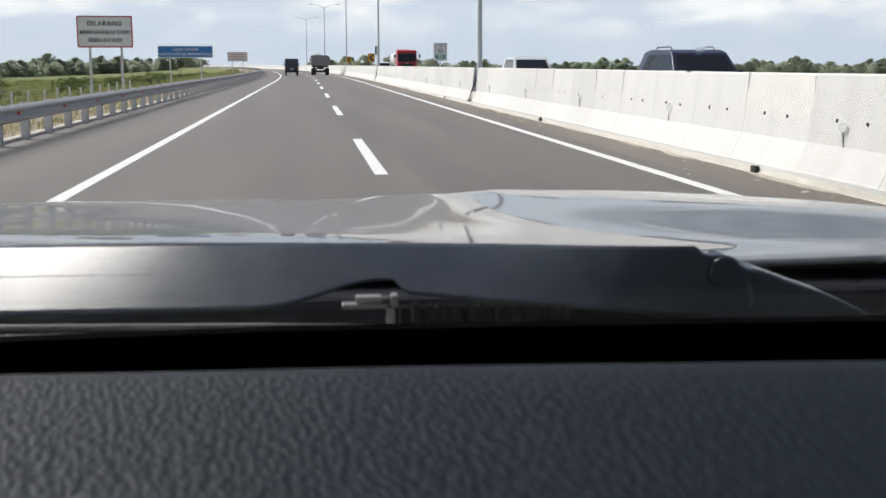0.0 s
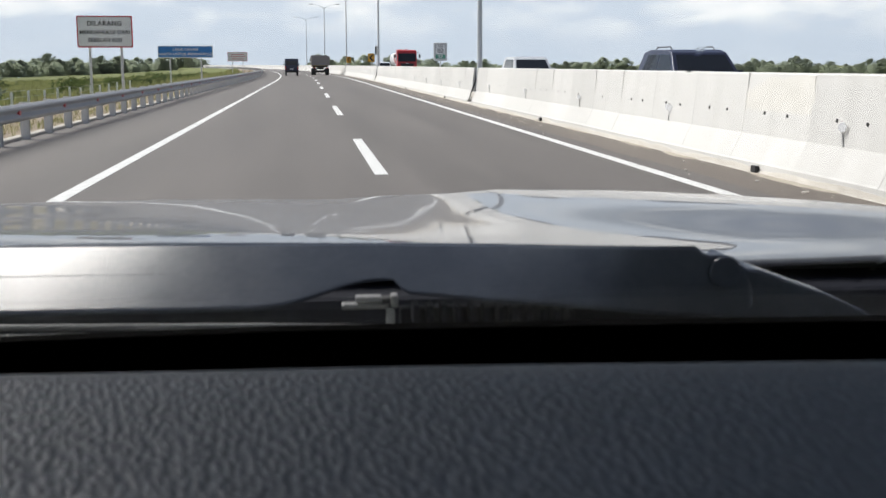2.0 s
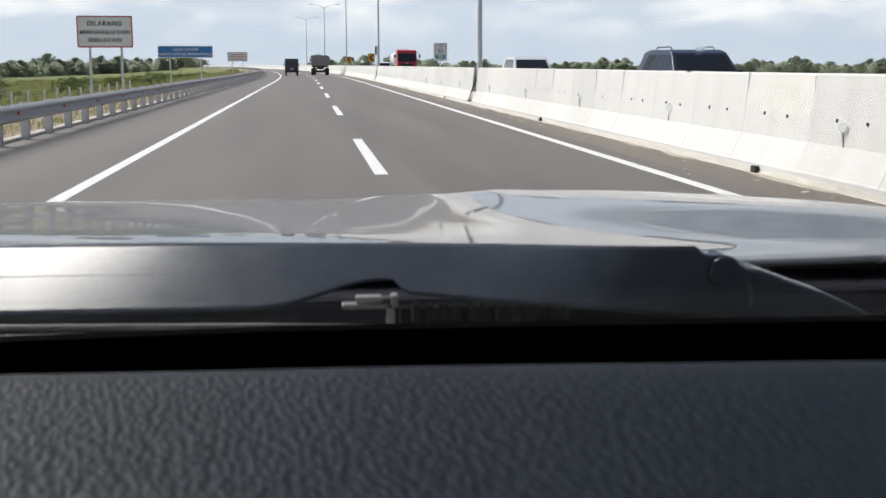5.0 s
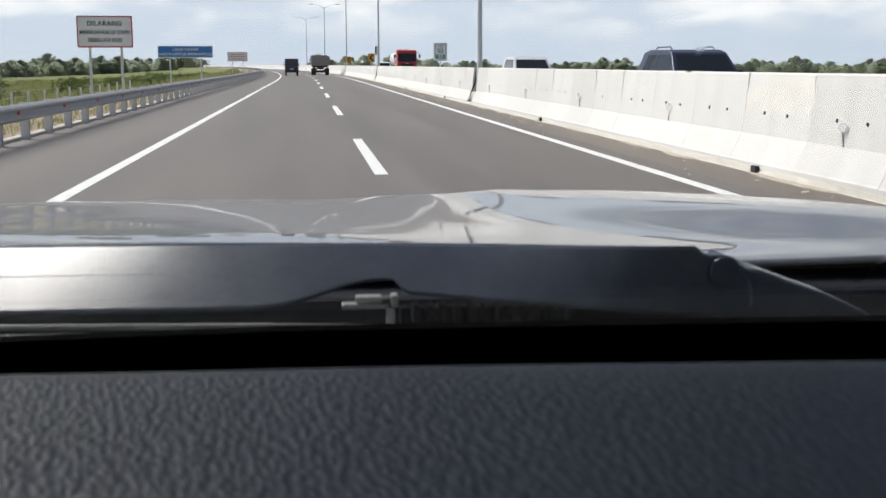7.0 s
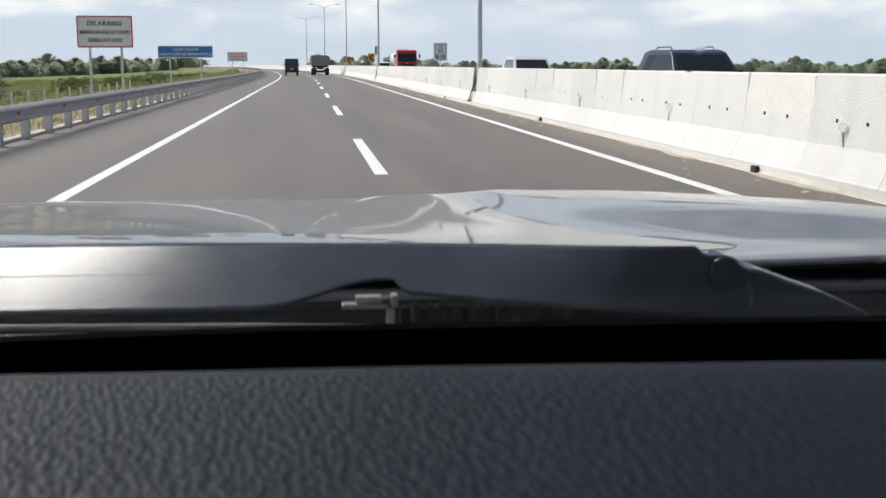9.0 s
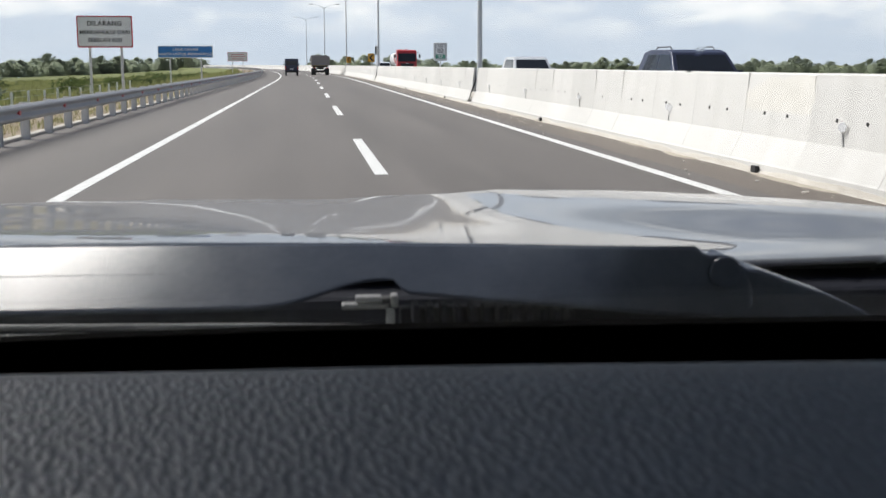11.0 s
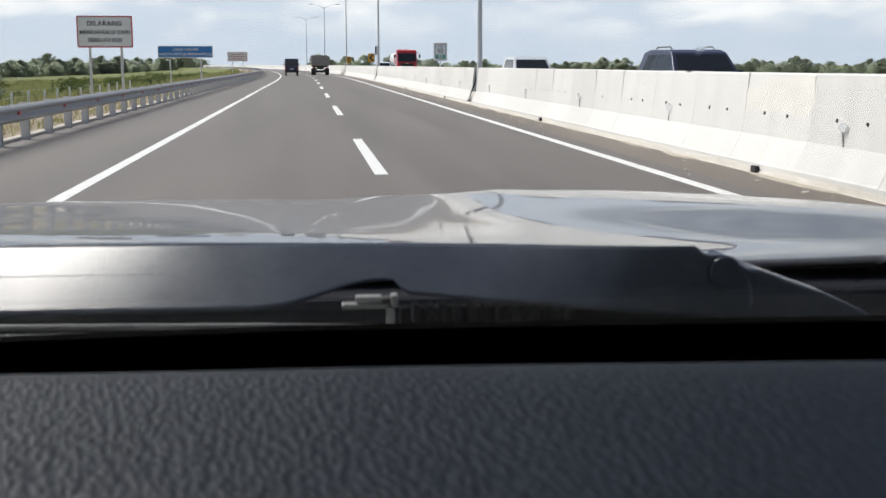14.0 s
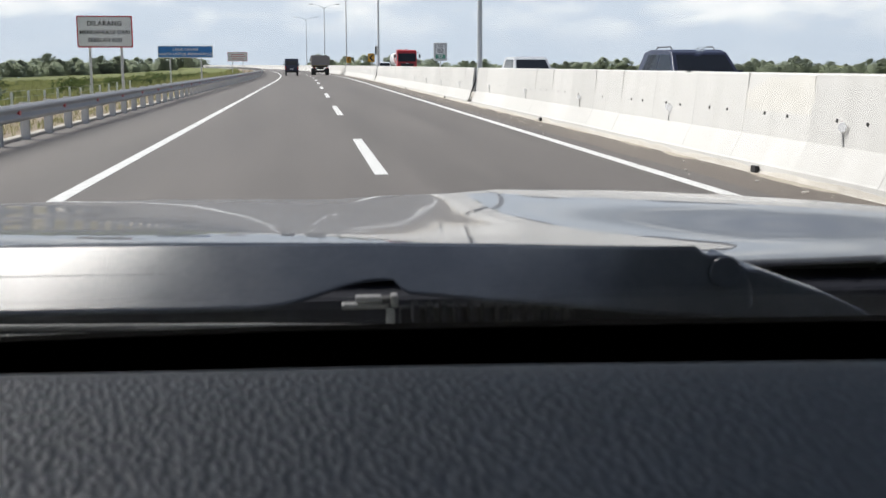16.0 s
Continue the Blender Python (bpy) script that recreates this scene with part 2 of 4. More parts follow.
def thing(name, label, category, m=None, group="", kind=""):
    ob = new(name)
    if m is not None:
        ob.matrix_world = m
    return tagged(ob, label, category, group, kind)


def bm_box(size, at=(0, 0, 0), bevel=0.0, bm=None, turn=None, segments=2):
    own = bmesh.new()
    bmesh.ops.create_cube(own, size=1)
    bmesh.ops.scale(own, vec=size, verts=own.verts)
    if bevel:
        bmesh.ops.bevel(own, geom=own.edges[:], offset=bevel, segments=segments, affect="EDGES", profile=0.5)
    m = Matrix.Translation(at) @ (turn if turn is not None else Matrix())
    bmesh.ops.transform(own, matrix=m, verts=own.verts)
    return join(bm, own)


def join(bm, own):
    if bm is None:
        return own
    tmp = bpy.data.meshes.new("tmp")
    own.to_mesh(tmp)
    own.free()
    bm.from_mesh(tmp)
    bpy.data.meshes.remove(tmp)
    return bm


def bm_cyl(r, length, at=(0, 0, 0), axis="z", r2=None, seg=16, bm=None, bevel=0.0):
    own = bmesh.new()
    bmesh.ops.create_cone(own, cap_ends=True, segments=seg, radius1=r, radius2=r if r2 is None else r2, depth=length)
    if bevel:
        rim = [e for e in own.edges if abs(e.verts[0].co.z - e.verts[1].co.z) < 1e-6]
        bmesh.ops.bevel(own, geom=rim, offset=bevel, segments=2, affect="EDGES", profile=0.5)
    turn = {"z": Matrix(), "x": Matrix.Rotation(radians(90), 4, "Y"), "y": Matrix.Rotation(radians(-90), 4, "X")}[axis]
    bmesh.ops.transform(own, matrix=Matrix.Translation(at) @ turn, verts=own.verts)
    return join(bm, own)


def bm_prism(outline, depth, plane="xz", at=(0, 0, 0), bevel=0.0, bm=None):
    """A flat outline given depth. plane xz: depth along y; yz: along x; xy: along z. It is centred on its depth."""
    own = bmesh.new()
    put = {"xz": lambda a, b, d: (a, d, b), "yz": lambda a, b, d: (d, a, b), "xy": lambda a, b, d: (a, b, d)}[plane]
    lo = [own.verts.new(put(a, b, -depth / 2)) for a, b in outline]
    hi = [own.verts.new(put(a, b, depth / 2)) for a, b in outline]
    n = len(lo)
    own.faces.new(lo)
    own.faces.new(hi[::-1])
    for i in range(n):
        own.faces.new((lo[i], hi[i], hi[(i + 1) % n], lo[(i + 1) % n]))
    bmesh.ops.recalc_face_normals(own, faces=own.faces)
    if bevel:
        bmesh.ops.bevel(own, geom=own.edges[:], offset=bevel, segments=2, affect="EDGES", profile=0.5)
    bmesh.ops.translate(own, vec=at, verts=own.verts)
    return join(bm, own)


def bm_tube(path, r, seg=8, bm=None, taper=None):
    """A round bar along a path of points; taper: the radius at its end."""
    own = bmesh.new()
    pts = [Vector(p) for p in path]
    rings = []
    for i, p in enumerate(pts):
        d = (pts[min(i + 1, len(pts) - 1)] - pts[max(i - 1, 0)]).normalized()
        u = d.orthogonal().normalized() if not rings else (rings_u - d * rings_u.dot(d)).normalized()
        rings_u = u
        v = d.cross(u)
        k = r if taper is None else r + (taper - r) * i / (len(pts) - 1)
        rings.append([own.verts.new(p + k * (math.cos(a) * u + math.sin(a) * v)) for a in (2 * math.pi * j / seg for j in range(seg))])
    for a, b in zip(rings, rings[1:]):
        for j in range(seg):
            own.faces.new((a[j], a[(j + 1) % seg], b[(j + 1) % seg], b[j]))
    own.faces.new(rings[0][::-1])
    own.faces.new(rings[-1])
    return join(bm, own)


BEND, BEND_FROM = 5200.0, 95.0


def shift(y):
    """How far the road has swung to the left at y."""
    return -max(0.0, y - BEND_FROM) ** 2 / BEND


def heading(y):
    return math.degrees(math.atan(2 * max(0.0, y - BEND_FROM) / BEND))


def on_road(x, y, z=0.0):
    return pose(x + shift(y), y, z, 0, 0, heading(y))


def stations(y0, y1, step):
    n = max(1, round((y1 - y0) / step))
    return [y0 + (y1 - y0) * i / n for i in range(n + 1)]


def bm_run(profile, ys, closed=True, bm=None):
    """A cross-section (x, z) drawn along the road."""
    own = bm or bmesh.new()
    rings = [[own.verts.new((x + shift(y), y, z)) for x, z in profile] for y in ys]
    n = len(profile)
    for a, b in zip(rings, rings[1:]):
        for j in range(n if closed else n - 1):
            own.faces.new((a[j], a[(j + 1) % n], b[(j + 1) % n], b[j]))
    if closed:
        own.faces.new(rings[0])
        own.faces.new(rings[-1][::-1])
    return own


# ---------------------------------------------------------------- ground and road
NEAR, FAR = -300.0, 1500.0
LEFT_LINE, MID_LINE, RIGHT_LINE = -2.58, 0.93, 4.48
RAIL_X, WALL_X = -5.15, 5.68
YS = stations(NEAR, -72, 12) + stations(-60, 120, 4) + stations(140, FAR, 20)

road = tagged(link("road", bm_run([(-5.45, 0), (5.72, 0), (5.72, -0.3), (-5.45, -0.3)], YS), asphalt),
              "dark grey asphalt carriageway with white lane markings", "road", kind="structure")
tagged(link("road_opposite", bm_run([(6.43, 0), (17.5, 0), (17.5, -0.3), (6.43, -0.3)], YS), far_asphalt),
                  "grey asphalt carriageway beyond the median barrier", "road", kind="structure")


def ground_height(x, y):
    """Height of the land at a distance x from the road's axis."""
    left = -x - 5.5
    right = x - 18.0
    out = max(left, right)
    if out < 0:
        return -0.32
    edge = -0.02 if left > 0 else -0.05
    fall = min(1.0, max(0.0, (out - 3.2) / 5.0))
    fall = fall * fall * (3 - 2 * fall)
    lumps = 0.22 * noise.noise(Vector((x * 0.11, y * 0.05, 0))) + 0.1 * noise.noise(Vector((x * 0.5, y * 0.3, 4)))
    return edge - (1.3 * fall + 1.3 * min(1.0, max(0.0, (out - 9.0) / 40.0))) + lumps * min(1.0, out / 6.0)


def land():
    xs = [-1700, -1200, -800, -560, -400, -290, -210, -150, -110, -80, -60, -46, -36, -29, -24, -20, -17.5, -15.5, -14, -12.6,
          -11.4, -10.3, -9.4, -8.5, -7.6, -6.9, -6.3, -5.48, -5.4, 17.45, 17.6, 19, 21, 23, 26, 30, 40, 60, 90, 140, 220, 340, 520, 800, 1200, 1700]
    ys = stations(-1800, -340, 146) + stations(NEAR, -40, 10) + stations(-36, 60, 2.5) + stations(64, 200, 6) + stations(215, 600, 18) + stations(660, 3000, 120)
    bm = bmesh.new()
    rows = [[bm.verts.new((x + shift(max(NEAR, min(y, FAR))), y, ground_height(x, y))) for x in xs] for y in ys]
    for a, b in zip(rows, rows[1:]):
        for j in range(len(xs) - 1):
            bm.faces.new((a[j], a[j + 1], b[j + 1], b[j]))
    return tagged(link("ground", bm, meadow, True), "flat green scrubby meadow land beside the road", "ground", kind="structure")


land()

verge = tagged(link("verge", bm_run([(-5.52, 0.0), (-5.52, 0.02), (-6.6, 0.035), (-8.3, 0.0), (-9.4, -0.2), (-9.4, -0.5), (-5.52, -0.5)],
                                    stations(NEAR, 400, 4)), soil), "bare sandy soil verge behind the guardrail", "verge", kind="structure")
kerb = tagged(link("kerb", bm_run([(-5.32, 0.0), (-5.32, 0.05), (-5.34, 0.065), (-5.48, 0.065), (-5.5, 0.05), (-5.5, -0.1), (-5.32, -0.1)],
                                  stations(NEAR, 500, 4)), raw_concrete), "low pale concrete edge strip along the shoulder", "kerb", kind="structure")


def line_run(name, x, ys, label, w=0.15):
    bm = bm_run([(x - w / 2, 0.004), (x + w / 2, 0.004), (x + w / 2, -0.01), (x - w / 2, -0.01)], ys)
    return tagged(link(name, bm, road_paint), label, "road marking", kind="structure")


shoulder = bmesh.new()
edge_rows = []
for y in stations(NEAR, -20, 10) + stations(-18, 150, 1.0) + stations(155, FAR, 20):
    wave = 0.14 * noise.noise(Vector((y * 0.31, 2.0, 0))) + 0.05 * noise.noise(Vector((y * 1.7, 5.0, 0)))
    edge_rows.append([shoulder.verts.new((RIGHT_LINE + 0.42 + wave + shift(y), y, 0.002)), shoulder.verts.new((WALL_X - 0.01 + shift(y), y, 0.005)),
                      shoulder.verts.new((WALL_X - 0.01 + shift(y), y, -0.02)), shoulder.verts.new((RIGHT_LINE + 0.42 + wave + shift(y), y, -0.02))])
for a, b in zip(edge_rows, edge_rows[1:]):
    for j in range(4):
        shoulder.faces.new((a[j], a[(j + 1) % 4], b[(j + 1) % 4], b[j]))
tagged(link("shoulder", shoulder, dusty_asphalt), "brown dusty asphalt shoulder along the median barrier", "road", kind="structure")

line_run("edge_line", LEFT_LINE, YS, "solid white edge line along the shoulder", 0.17)
line_run("edge_line", RIGHT_LINE, YS, "solid white edge line beside the median barrier", 0.17)
line_run("edge_line", 7.9, YS, "solid white edge line on the opposite carriageway", 0.15)
DASH, PERIOD, FIRST = 7.2, 17.6, 14.6
for k in range(-17, 26):
    y0 = FIRST + k * PERIOD
    line_run("lane_dash", MID_LINE, stations(y0, y0 + DASH, 2.4), "white dashed lane marking on the asphalt", 0.17)["group"] = "dashed lane line"
for k in range(-17, 14):
    line_run("lane_dash", 11.5, stations(5 + k * PERIOD, 5 + k * PERIOD + DASH, 2.4), "white dashed lane marking on the opposite carriageway")["group"] = "opposite lane line"

# ---------------------------------------------------------------- median barrier
WALL_H = 1.27
# half section from the kerb line to the top, mirrored about the middle
SECTION = [(0.0, -0.02), (0.0, 0.13), (0.02, 0.15), (0.155, 0.44), (0.17, 0.47), (0.25, WALL_H - 0.02), (0.27, WALL_H),
           (0.47, WALL_H), (0.49, WALL_H - 0.02), (0.57, 0.47), (0.585, 0.44), (0.72, 0.15), (0.74, 0.13), (0.74, -0.02)]
PANEL = 2.1
POLE_FIRST, POLE_STEP, GAP = 40.5, 57.0, 1.0
WALL_MID = WALL_X + 0.37
POLES = [POLE_FIRST + k * POLE_STEP for k in range(-1, 12)]

barrier = thing("median_barrier", "tall pale concrete median barrier cast in panels", "barrier", kind="structure")


def panel_mesh(length):
    return bm_prism(SECTION, length - 0.006, "xz", bevel=0.0025)


# Proud plug in dark steel; its colour stands in for a hole's shade.
def tie_plug():
    return bm_cyl(0.022, 0.03, (0, 0, 0), "x", seg=10, bevel=0.004)


def reflector_bracket():
    """A round delineator on a bent steel strap."""
    bm = bm_box((0.012, 0.03, 0.2), (-0.03, 0.03, -0.09), 0.003, turn=Matrix.Rotation(radians(-14), 4, "X"))
    return bm


proto = {}
plug = None
spans = [(a + GAP / 2, b - GAP / 2) for a, b in zip(POLES, POLES[1:])]
rng = random.Random(7)
count = 0
for a, b in spans:
    if a > 300:
        continue
    n = round((b - a) / PANEL)
    step = (b - a) / n
    for i in range(n):
        y = a + step * (i + 0.5)
        if y < -24 or count > 150:
            continue
        m = on_road(WALL_X, y) @ pose(0.004 * (rng.random() - 0.5), 0, 0.006 * (rng.random() - 0.5))
        if "panel" not in proto:
            proto["panel"] = part("panel", panel_mesh(step), concrete, barrier)
            proto["panel"].matrix_basis = m
            ob = proto["panel"]
        else:
            ob = again(proto["panel"], barrier, m)
        count += 1
        if 4 < y < 110:
            for dy in (-0.38, 0.34):
                if rng.random() < 0.14:
                    continue
                mm = pose(0.2, dy, 0.74 + 0.02 * rng.random())
                if "plug" not in proto:
                    proto["plug"] = part("tie_plug", tie_plug(), dark_steel, ob, "dark round plug coloured as the shade in a tie hole")
                    proto["plug"].matrix_basis = mm
                else:
                    again(proto["plug"], ob, mm)
        if 4 < y < 70 and rng.random() < 0.3:
            if "joint" not in proto:
                proto["joint"] = part("joint_strip", bm_prism([(0.172, 0.46), (0.24, 1.262), (0.3, 1.262), (0.26, 0.46)], 0.032, "xz", (0, step / 2, 0)), joint_grey, ob, "grey mortar joint")
            else:
                again(proto["joint"], ob, Matrix())
        if i % 3 == 1 and 4 < y < 180:
            mm = pose(0.196, 0.1, 0.66)
            if "strap" not in proto:
                s = proto["strap"] = part("delineator_strap", reflector_bracket(), galvanised, ob, "bent steel strap")
                d = proto["disc"] = part("delineator_disc", bm_cyl(0.056, 0.012, (-0.02, -0.05, 0.03), "y", seg=20, bevel=0.003), white_plate, ob, "round white delineator")
                s.matrix_basis = mm
                d.matrix_basis = mm @ pose(0, 0, 0, 0, 0, -62)
            else:
                again(proto["strap"], ob, mm)
                again(proto["disc"], ob, mm @ pose(0, 0, 0, 0, 0, -62))
far_bm = bmesh.new()
bm_run([(WALL_X + x, z) for x, z in SECTION], stations(NEAR, POLES[0] - GAP / 2, 8), True, far_bm)
bm_run([(WALL_X + x, z) for x, z in SECTION], stations(POLES[0] + GAP / 2, -24.9, 4), True, far_bm)
for a, b in spans:
    if b > 300:
        bm_run([(WALL_X + x, z) for x, z in SECTION], stations(max(a, 292.0), b, 4), True, far_bm)
part("far_panels", far_bm, concrete, barrier)["kind"] = "stuff"
mortar = bmesh.new()
ring_rows = []
for i, y in enumerate(stations(-20, 150, 0.3)):
    w, h = 0.025 + 0.05 * abs(noise.noise(Vector((y * 1.3, 0, 3)))), 0.075 + 0.05 * noise.noise(Vector((y * 0.9, 7, 0)))
    x = WALL_X + shift(y) + 0.01
    ring_rows.append([(x, y, -0.01), (x - w - 0.02, y, -0.01), (x - w, y, 0.02), (x - 0.014, y, h), (x, y, h + 0.002)])
bm_rows = [[mortar.verts.new(q) for q in r] for r in ring_rows]
for a, b in zip(bm_rows, bm_rows[1:]):
    for j in range(4):
        mortar.faces.new((a[j], a[j + 1], b[j + 1], b[j]))
part("mortar_seam", mortar, raw_concrete, barrier, "rough grey mortar along the foot of the barrier")
patch = bmesh.new()
edge = [(12.9, 0.52), (13.05, 1.24), (13.5, 1.255), (14.0, 1.19), (14.3, 1.23), (14.75, 1.1), (15.1, 1.02), (15.2, 0.7), (14.9, 0.54), (14.2, 0.5), (13.6, 0.53)]
face = [patch.verts.new((WALL_X + shift(y) + 0.174 + (z - 0.45) * 0.0875, y, z)) for y, z in edge]
rear = [patch.verts.new((WALL_X + shift(y) + 0.21 + (z - 0.45) * 0.0875, y, z)) for y, z in edge]
patch.faces.new(face)
for i in range(len(edge)):
    patch.faces.new((face[i], rear[i], rear[(i + 1) % len(edge)], face[(i + 1) % len(edge)]))
part("repair_patch", patch, patch_concrete, barrier, "greyer trowelled repair patch")
# Black blocks on the foot; their colour is the shade inside drain openings.
drain = None
for y in (14.1, 27.8, 47.5, 66.2, 88.0):
    m = on_road(WALL_X - 0.034, y, 0.062)
    if drain is None:
        drain = part("drain_opening", bm_box((0.05, 0.16, 0.085), (0, 0, 0), 0.006), black_paint, barrier, "black block coloured as the shade in a drain opening")
        drain.matrix_basis = m
    else:
        again(drain, barrier, m)


# ---------------------------------------------------------------- lamp posts in the gaps of the barrier
def lamp_post(m):
    ob = thing("street_lamp", "tall grey steel twin-arm street lamp on a concrete foot", "street lamp", m, "median street lamps")
    part("footing", bm_box((0.52, GAP - 0.1, 0.44), (0, 0, 0.2), 0.03), raw_concrete, ob, "rough concrete footing")
    part("base_plate", bm_box((0.36, 0.36, 0.025), (0, 0, 0.43), 0.004), pole_steel, ob)
    bm = bmesh.new()
    bmesh.ops.create_cone(bm, cap_ends=True, segments=8, radius1=0.098, radius2=0.05, depth=11.0)
    bmesh.ops.translate(bm, vec=(0, 0, 5.93), verts=bm.verts)
    pole = part("pole", bm, pole_steel, ob, "tapered octagonal galvanised pole")
    part("service_door", bm_box((0.012, 0.09, 0.3), (-0.09, 0, 1.1), 0.003), pole_steel, pole)
    for s in (-1, 1):
        arm = part("arm", bm_tube([(0, 0, 11.2), (0.3 * s, 0, 11.55), (0.9 * s, 0, 11.85), (2.1 * s, 0, 12.05)], 0.032, 8, None, 0.02), pole_steel, ob, smooth=True)
        head = part("lamp_head", bm_prism([(2.0 * s, 12.02), (2.75 * s, 12.05), (2.78 * s, 12.1), (2.6 * s, 12.15), (2.0 * s, 12.12)], 0.24, "xz", bevel=0.015), galvanised, ob)
        part("lens", bm_box((0.5, 0.18, 0.02), (2.42 * s, 0, 12.025), 0.004), lamp_clear, head)
    for dx, dy in ((-0.14, -0.14), (-0.14, 0.14), (0.14, -0.14), (0.14, 0.14)):
        part("anchor_bolt", bm_cyl(0.018, 0.07, (dx, dy, 0.46), seg=8), dark_steel, ob)
    for k, (reach, low, r) in enumerate(((-0.2, 0.02, 0.017), (-0.14, 0.12, 0.015), (-0.22, 0.06, 0.014))):
        ends = [(0.03 * k, 0.46, 1.26), (-0.06, 0.42, 1.1), (-0.12 + 0.03 * k, 0.38, 0.75), (reach - 0.08, 0.34 - 0.03 * k, 0.32 + low),
                (reach - 0.12, 0.12, 0.12 + low), (reach - 0.1, -0.18, 0.15 + low), (reach, -0.36, 0.3 + low), (-0.1, -0.4, 0.62), (-0.06, -0.3, 0.75)]
        if k == 2:
            ends = [(0.05, 0.46, 1.27), (0.02, 0.4, 1.0), (-0.02, 0.22, 0.7), (-0.06, 0.12, 0.47)]
        smooth_path = []
        for i in range(len(ends) - 1):
            p0, p1, p2, p3 = (Vector(ends[max(0, min(len(ends) - 1, j))]) for j in (i - 1, i, i + 1, i + 2))
            for q in range(5):
                t = q / 5
                smooth_path.append(0.5 * (2 * p1 + (p2 - p0) * t + (2 * p0 - 5 * p1 + 4 * p2 - p3) * t * t + (3 * p1 - p0 - 3 * p2 + p3) * t ** 3))
        smooth_path.append(Vector(ends[-1]))
        part("cable", bm_tube(smooth_path, r, 7), cable_black, ob, "hanging black power cable", True)
    return ob


first = lamp_post(on_road(WALL_MID, POLES[1]))
for y in POLES[:1] + POLES[2:6]:
    copy_thing(first, on_road(WALL_MID, y))


warn = thing("warning_light", "black twin-lamp warning light on a thin post at the barrier", "warning light", on_road(WALL_X + 0.3, POLES[2] + 1.2, WALL_H))
part("post", bm_cyl(0.03, 1.75, (0, 0, 0.85), seg=10), post_steel, warn)
box = part("lamp_box", bm_box((0.3, 0.1, 0.7), (0, 0.09, 1.3), 0.03), black_paint, warn, "black lamp housing")
for z in (1.12, 1.48):
    part("lamp_hood", bm_cyl(0.11, 0.12, (0, 0.19, z), "y", seg=18, bevel=0.01), black_paint, box)


# ---------------------------------------------------------------- guardrails
W_BEAM = [(0.0, 0.0), (0.03, 0.015), (0.078, 0.05), (0.083, 0.085), (0.04, 0.125), (0.012, 0.15), (0.012, 0.165),
          (0.04, 0.19), (0.083, 0.23), (0.078, 0.265), (0.03, 0.3), (0.0, 0.315)]
W_BEAM = W_BEAM + [(x - 0.006, z) for x, z in reversed(W_BEAM)]


def guardrail(x0, side, y0, y1, label, near_to):
    ob = thing("guardrail", label, "guardrail", kind="structure")
    made = None
    for k in range(int((near_to - y0) / 4)):
        ya = y0 + 4 * k
        prof = [(x0 + side * (0.09 + x), 0.37 + z) for x, z in W_BEAM]
        part("rail_section", bm_run(prof, stations(ya, ya + 4.06, 2), True), galvanised, ob)
    part("far_rail", bm_run([(x0 + side * (0.09 + x), 0.37 + z) for x, z in W_BEAM], stations(y0 + 4 * int((near_to - y0) / 4), y1, 8), True), galvanised, ob)
    y = y0
    post = block = red = None
    while y < near_to:
        m = on_road(x0, y)
        if post is None:
            post = part("post", bm_prism([(-0.075, -0.07), (0.075, -0.07), (0.075, -0.055), (-0.06, -0.055), (-0.06, 0.055), (0.075, 0.055), (0.075, 0.07), (-0.075, 0.07)], 1.0, "xy", (0, 0, 0.2)), post_steel, ob, "upright channel post")
            block = part("spacer_block", bm_box((0.1, 0.12, 0.3), (side * 0.06, 0, 0.53), 0.008), post_steel, ob)
            post.matrix_basis = block.matrix_basis = m
        else:
            again(post, ob, m)
            again(block, ob, m)
        y += 2.0
    y = y0 + 1.1
    while y < min(near_to, 150):
        m = on_road(x0 + side * 0.115, y, 0.528)
        if red is None:
            red = part("reflector", bm_box((0.05, 0.115, 0.115), (0, 0, 0), 0.006, turn=Matrix.Rotation(radians(45), 4, "X")), red_reflector, ob, "red reflector stud")
            red.matrix_basis = m
        else:
            again(red, ob, m)
        y += 4.0
    far_posts = bmesh.new()
    y = near_to
    while y < y1:
        bm_box((0.12, 0.14, 0.8), (x0 + shift(y), y, 0.27), 0, far_posts)
        y += 2.0
    part("far_posts", far_posts, post_steel, ob)["kind"] = "stuff"


guardrail(RAIL_X - 0.12, 1, -59.4, 560.0, "galvanised W-beam guardrail with red reflectors on steel posts", 240.0)
guardrail(17.3, -1, -19.4, 300.0, "galvanised guardrail beyond the opposite carriageway", 90.0)


# ---------------------------------------------------------------- boundary fence beside the meadow
fence = thing("boundary_fence", "low fence of pale concrete posts and wire beside the meadow", "fence")
FENCE_X = -9.7
fp = None
for k in range(22):
    y = 16 + 2.4 * k
    m = on_road(FENCE_X + 0.05 * (rng.random() - 0.5), y, ground_height(FENCE_X, y)) @ pose(0, 0, 0, 3 * (rng.random() - 0.5), 3 * (rng.random() - 0.5))
    if fp is None:
        fp = part("fence_post", bm_box((0.075, 0.075, 0.8), (0, 0, 0.23), 0.012), white_plate, fence)
        fp.matrix_basis = m
    else:
        again(fp, fence, m)
for h in (0.25, 0.45, 0.66):
    path = [(FENCE_X + shift(y) - 0.06, y, ground_height(FENCE_X, y) + h - 0.02 * (i % 2)) for i, y in enumerate(stations(16, 66.4, 2.4))]
    part("wire", bm_tube(path, 0.006, 4), galvanised, fence, "strand of fence wire")


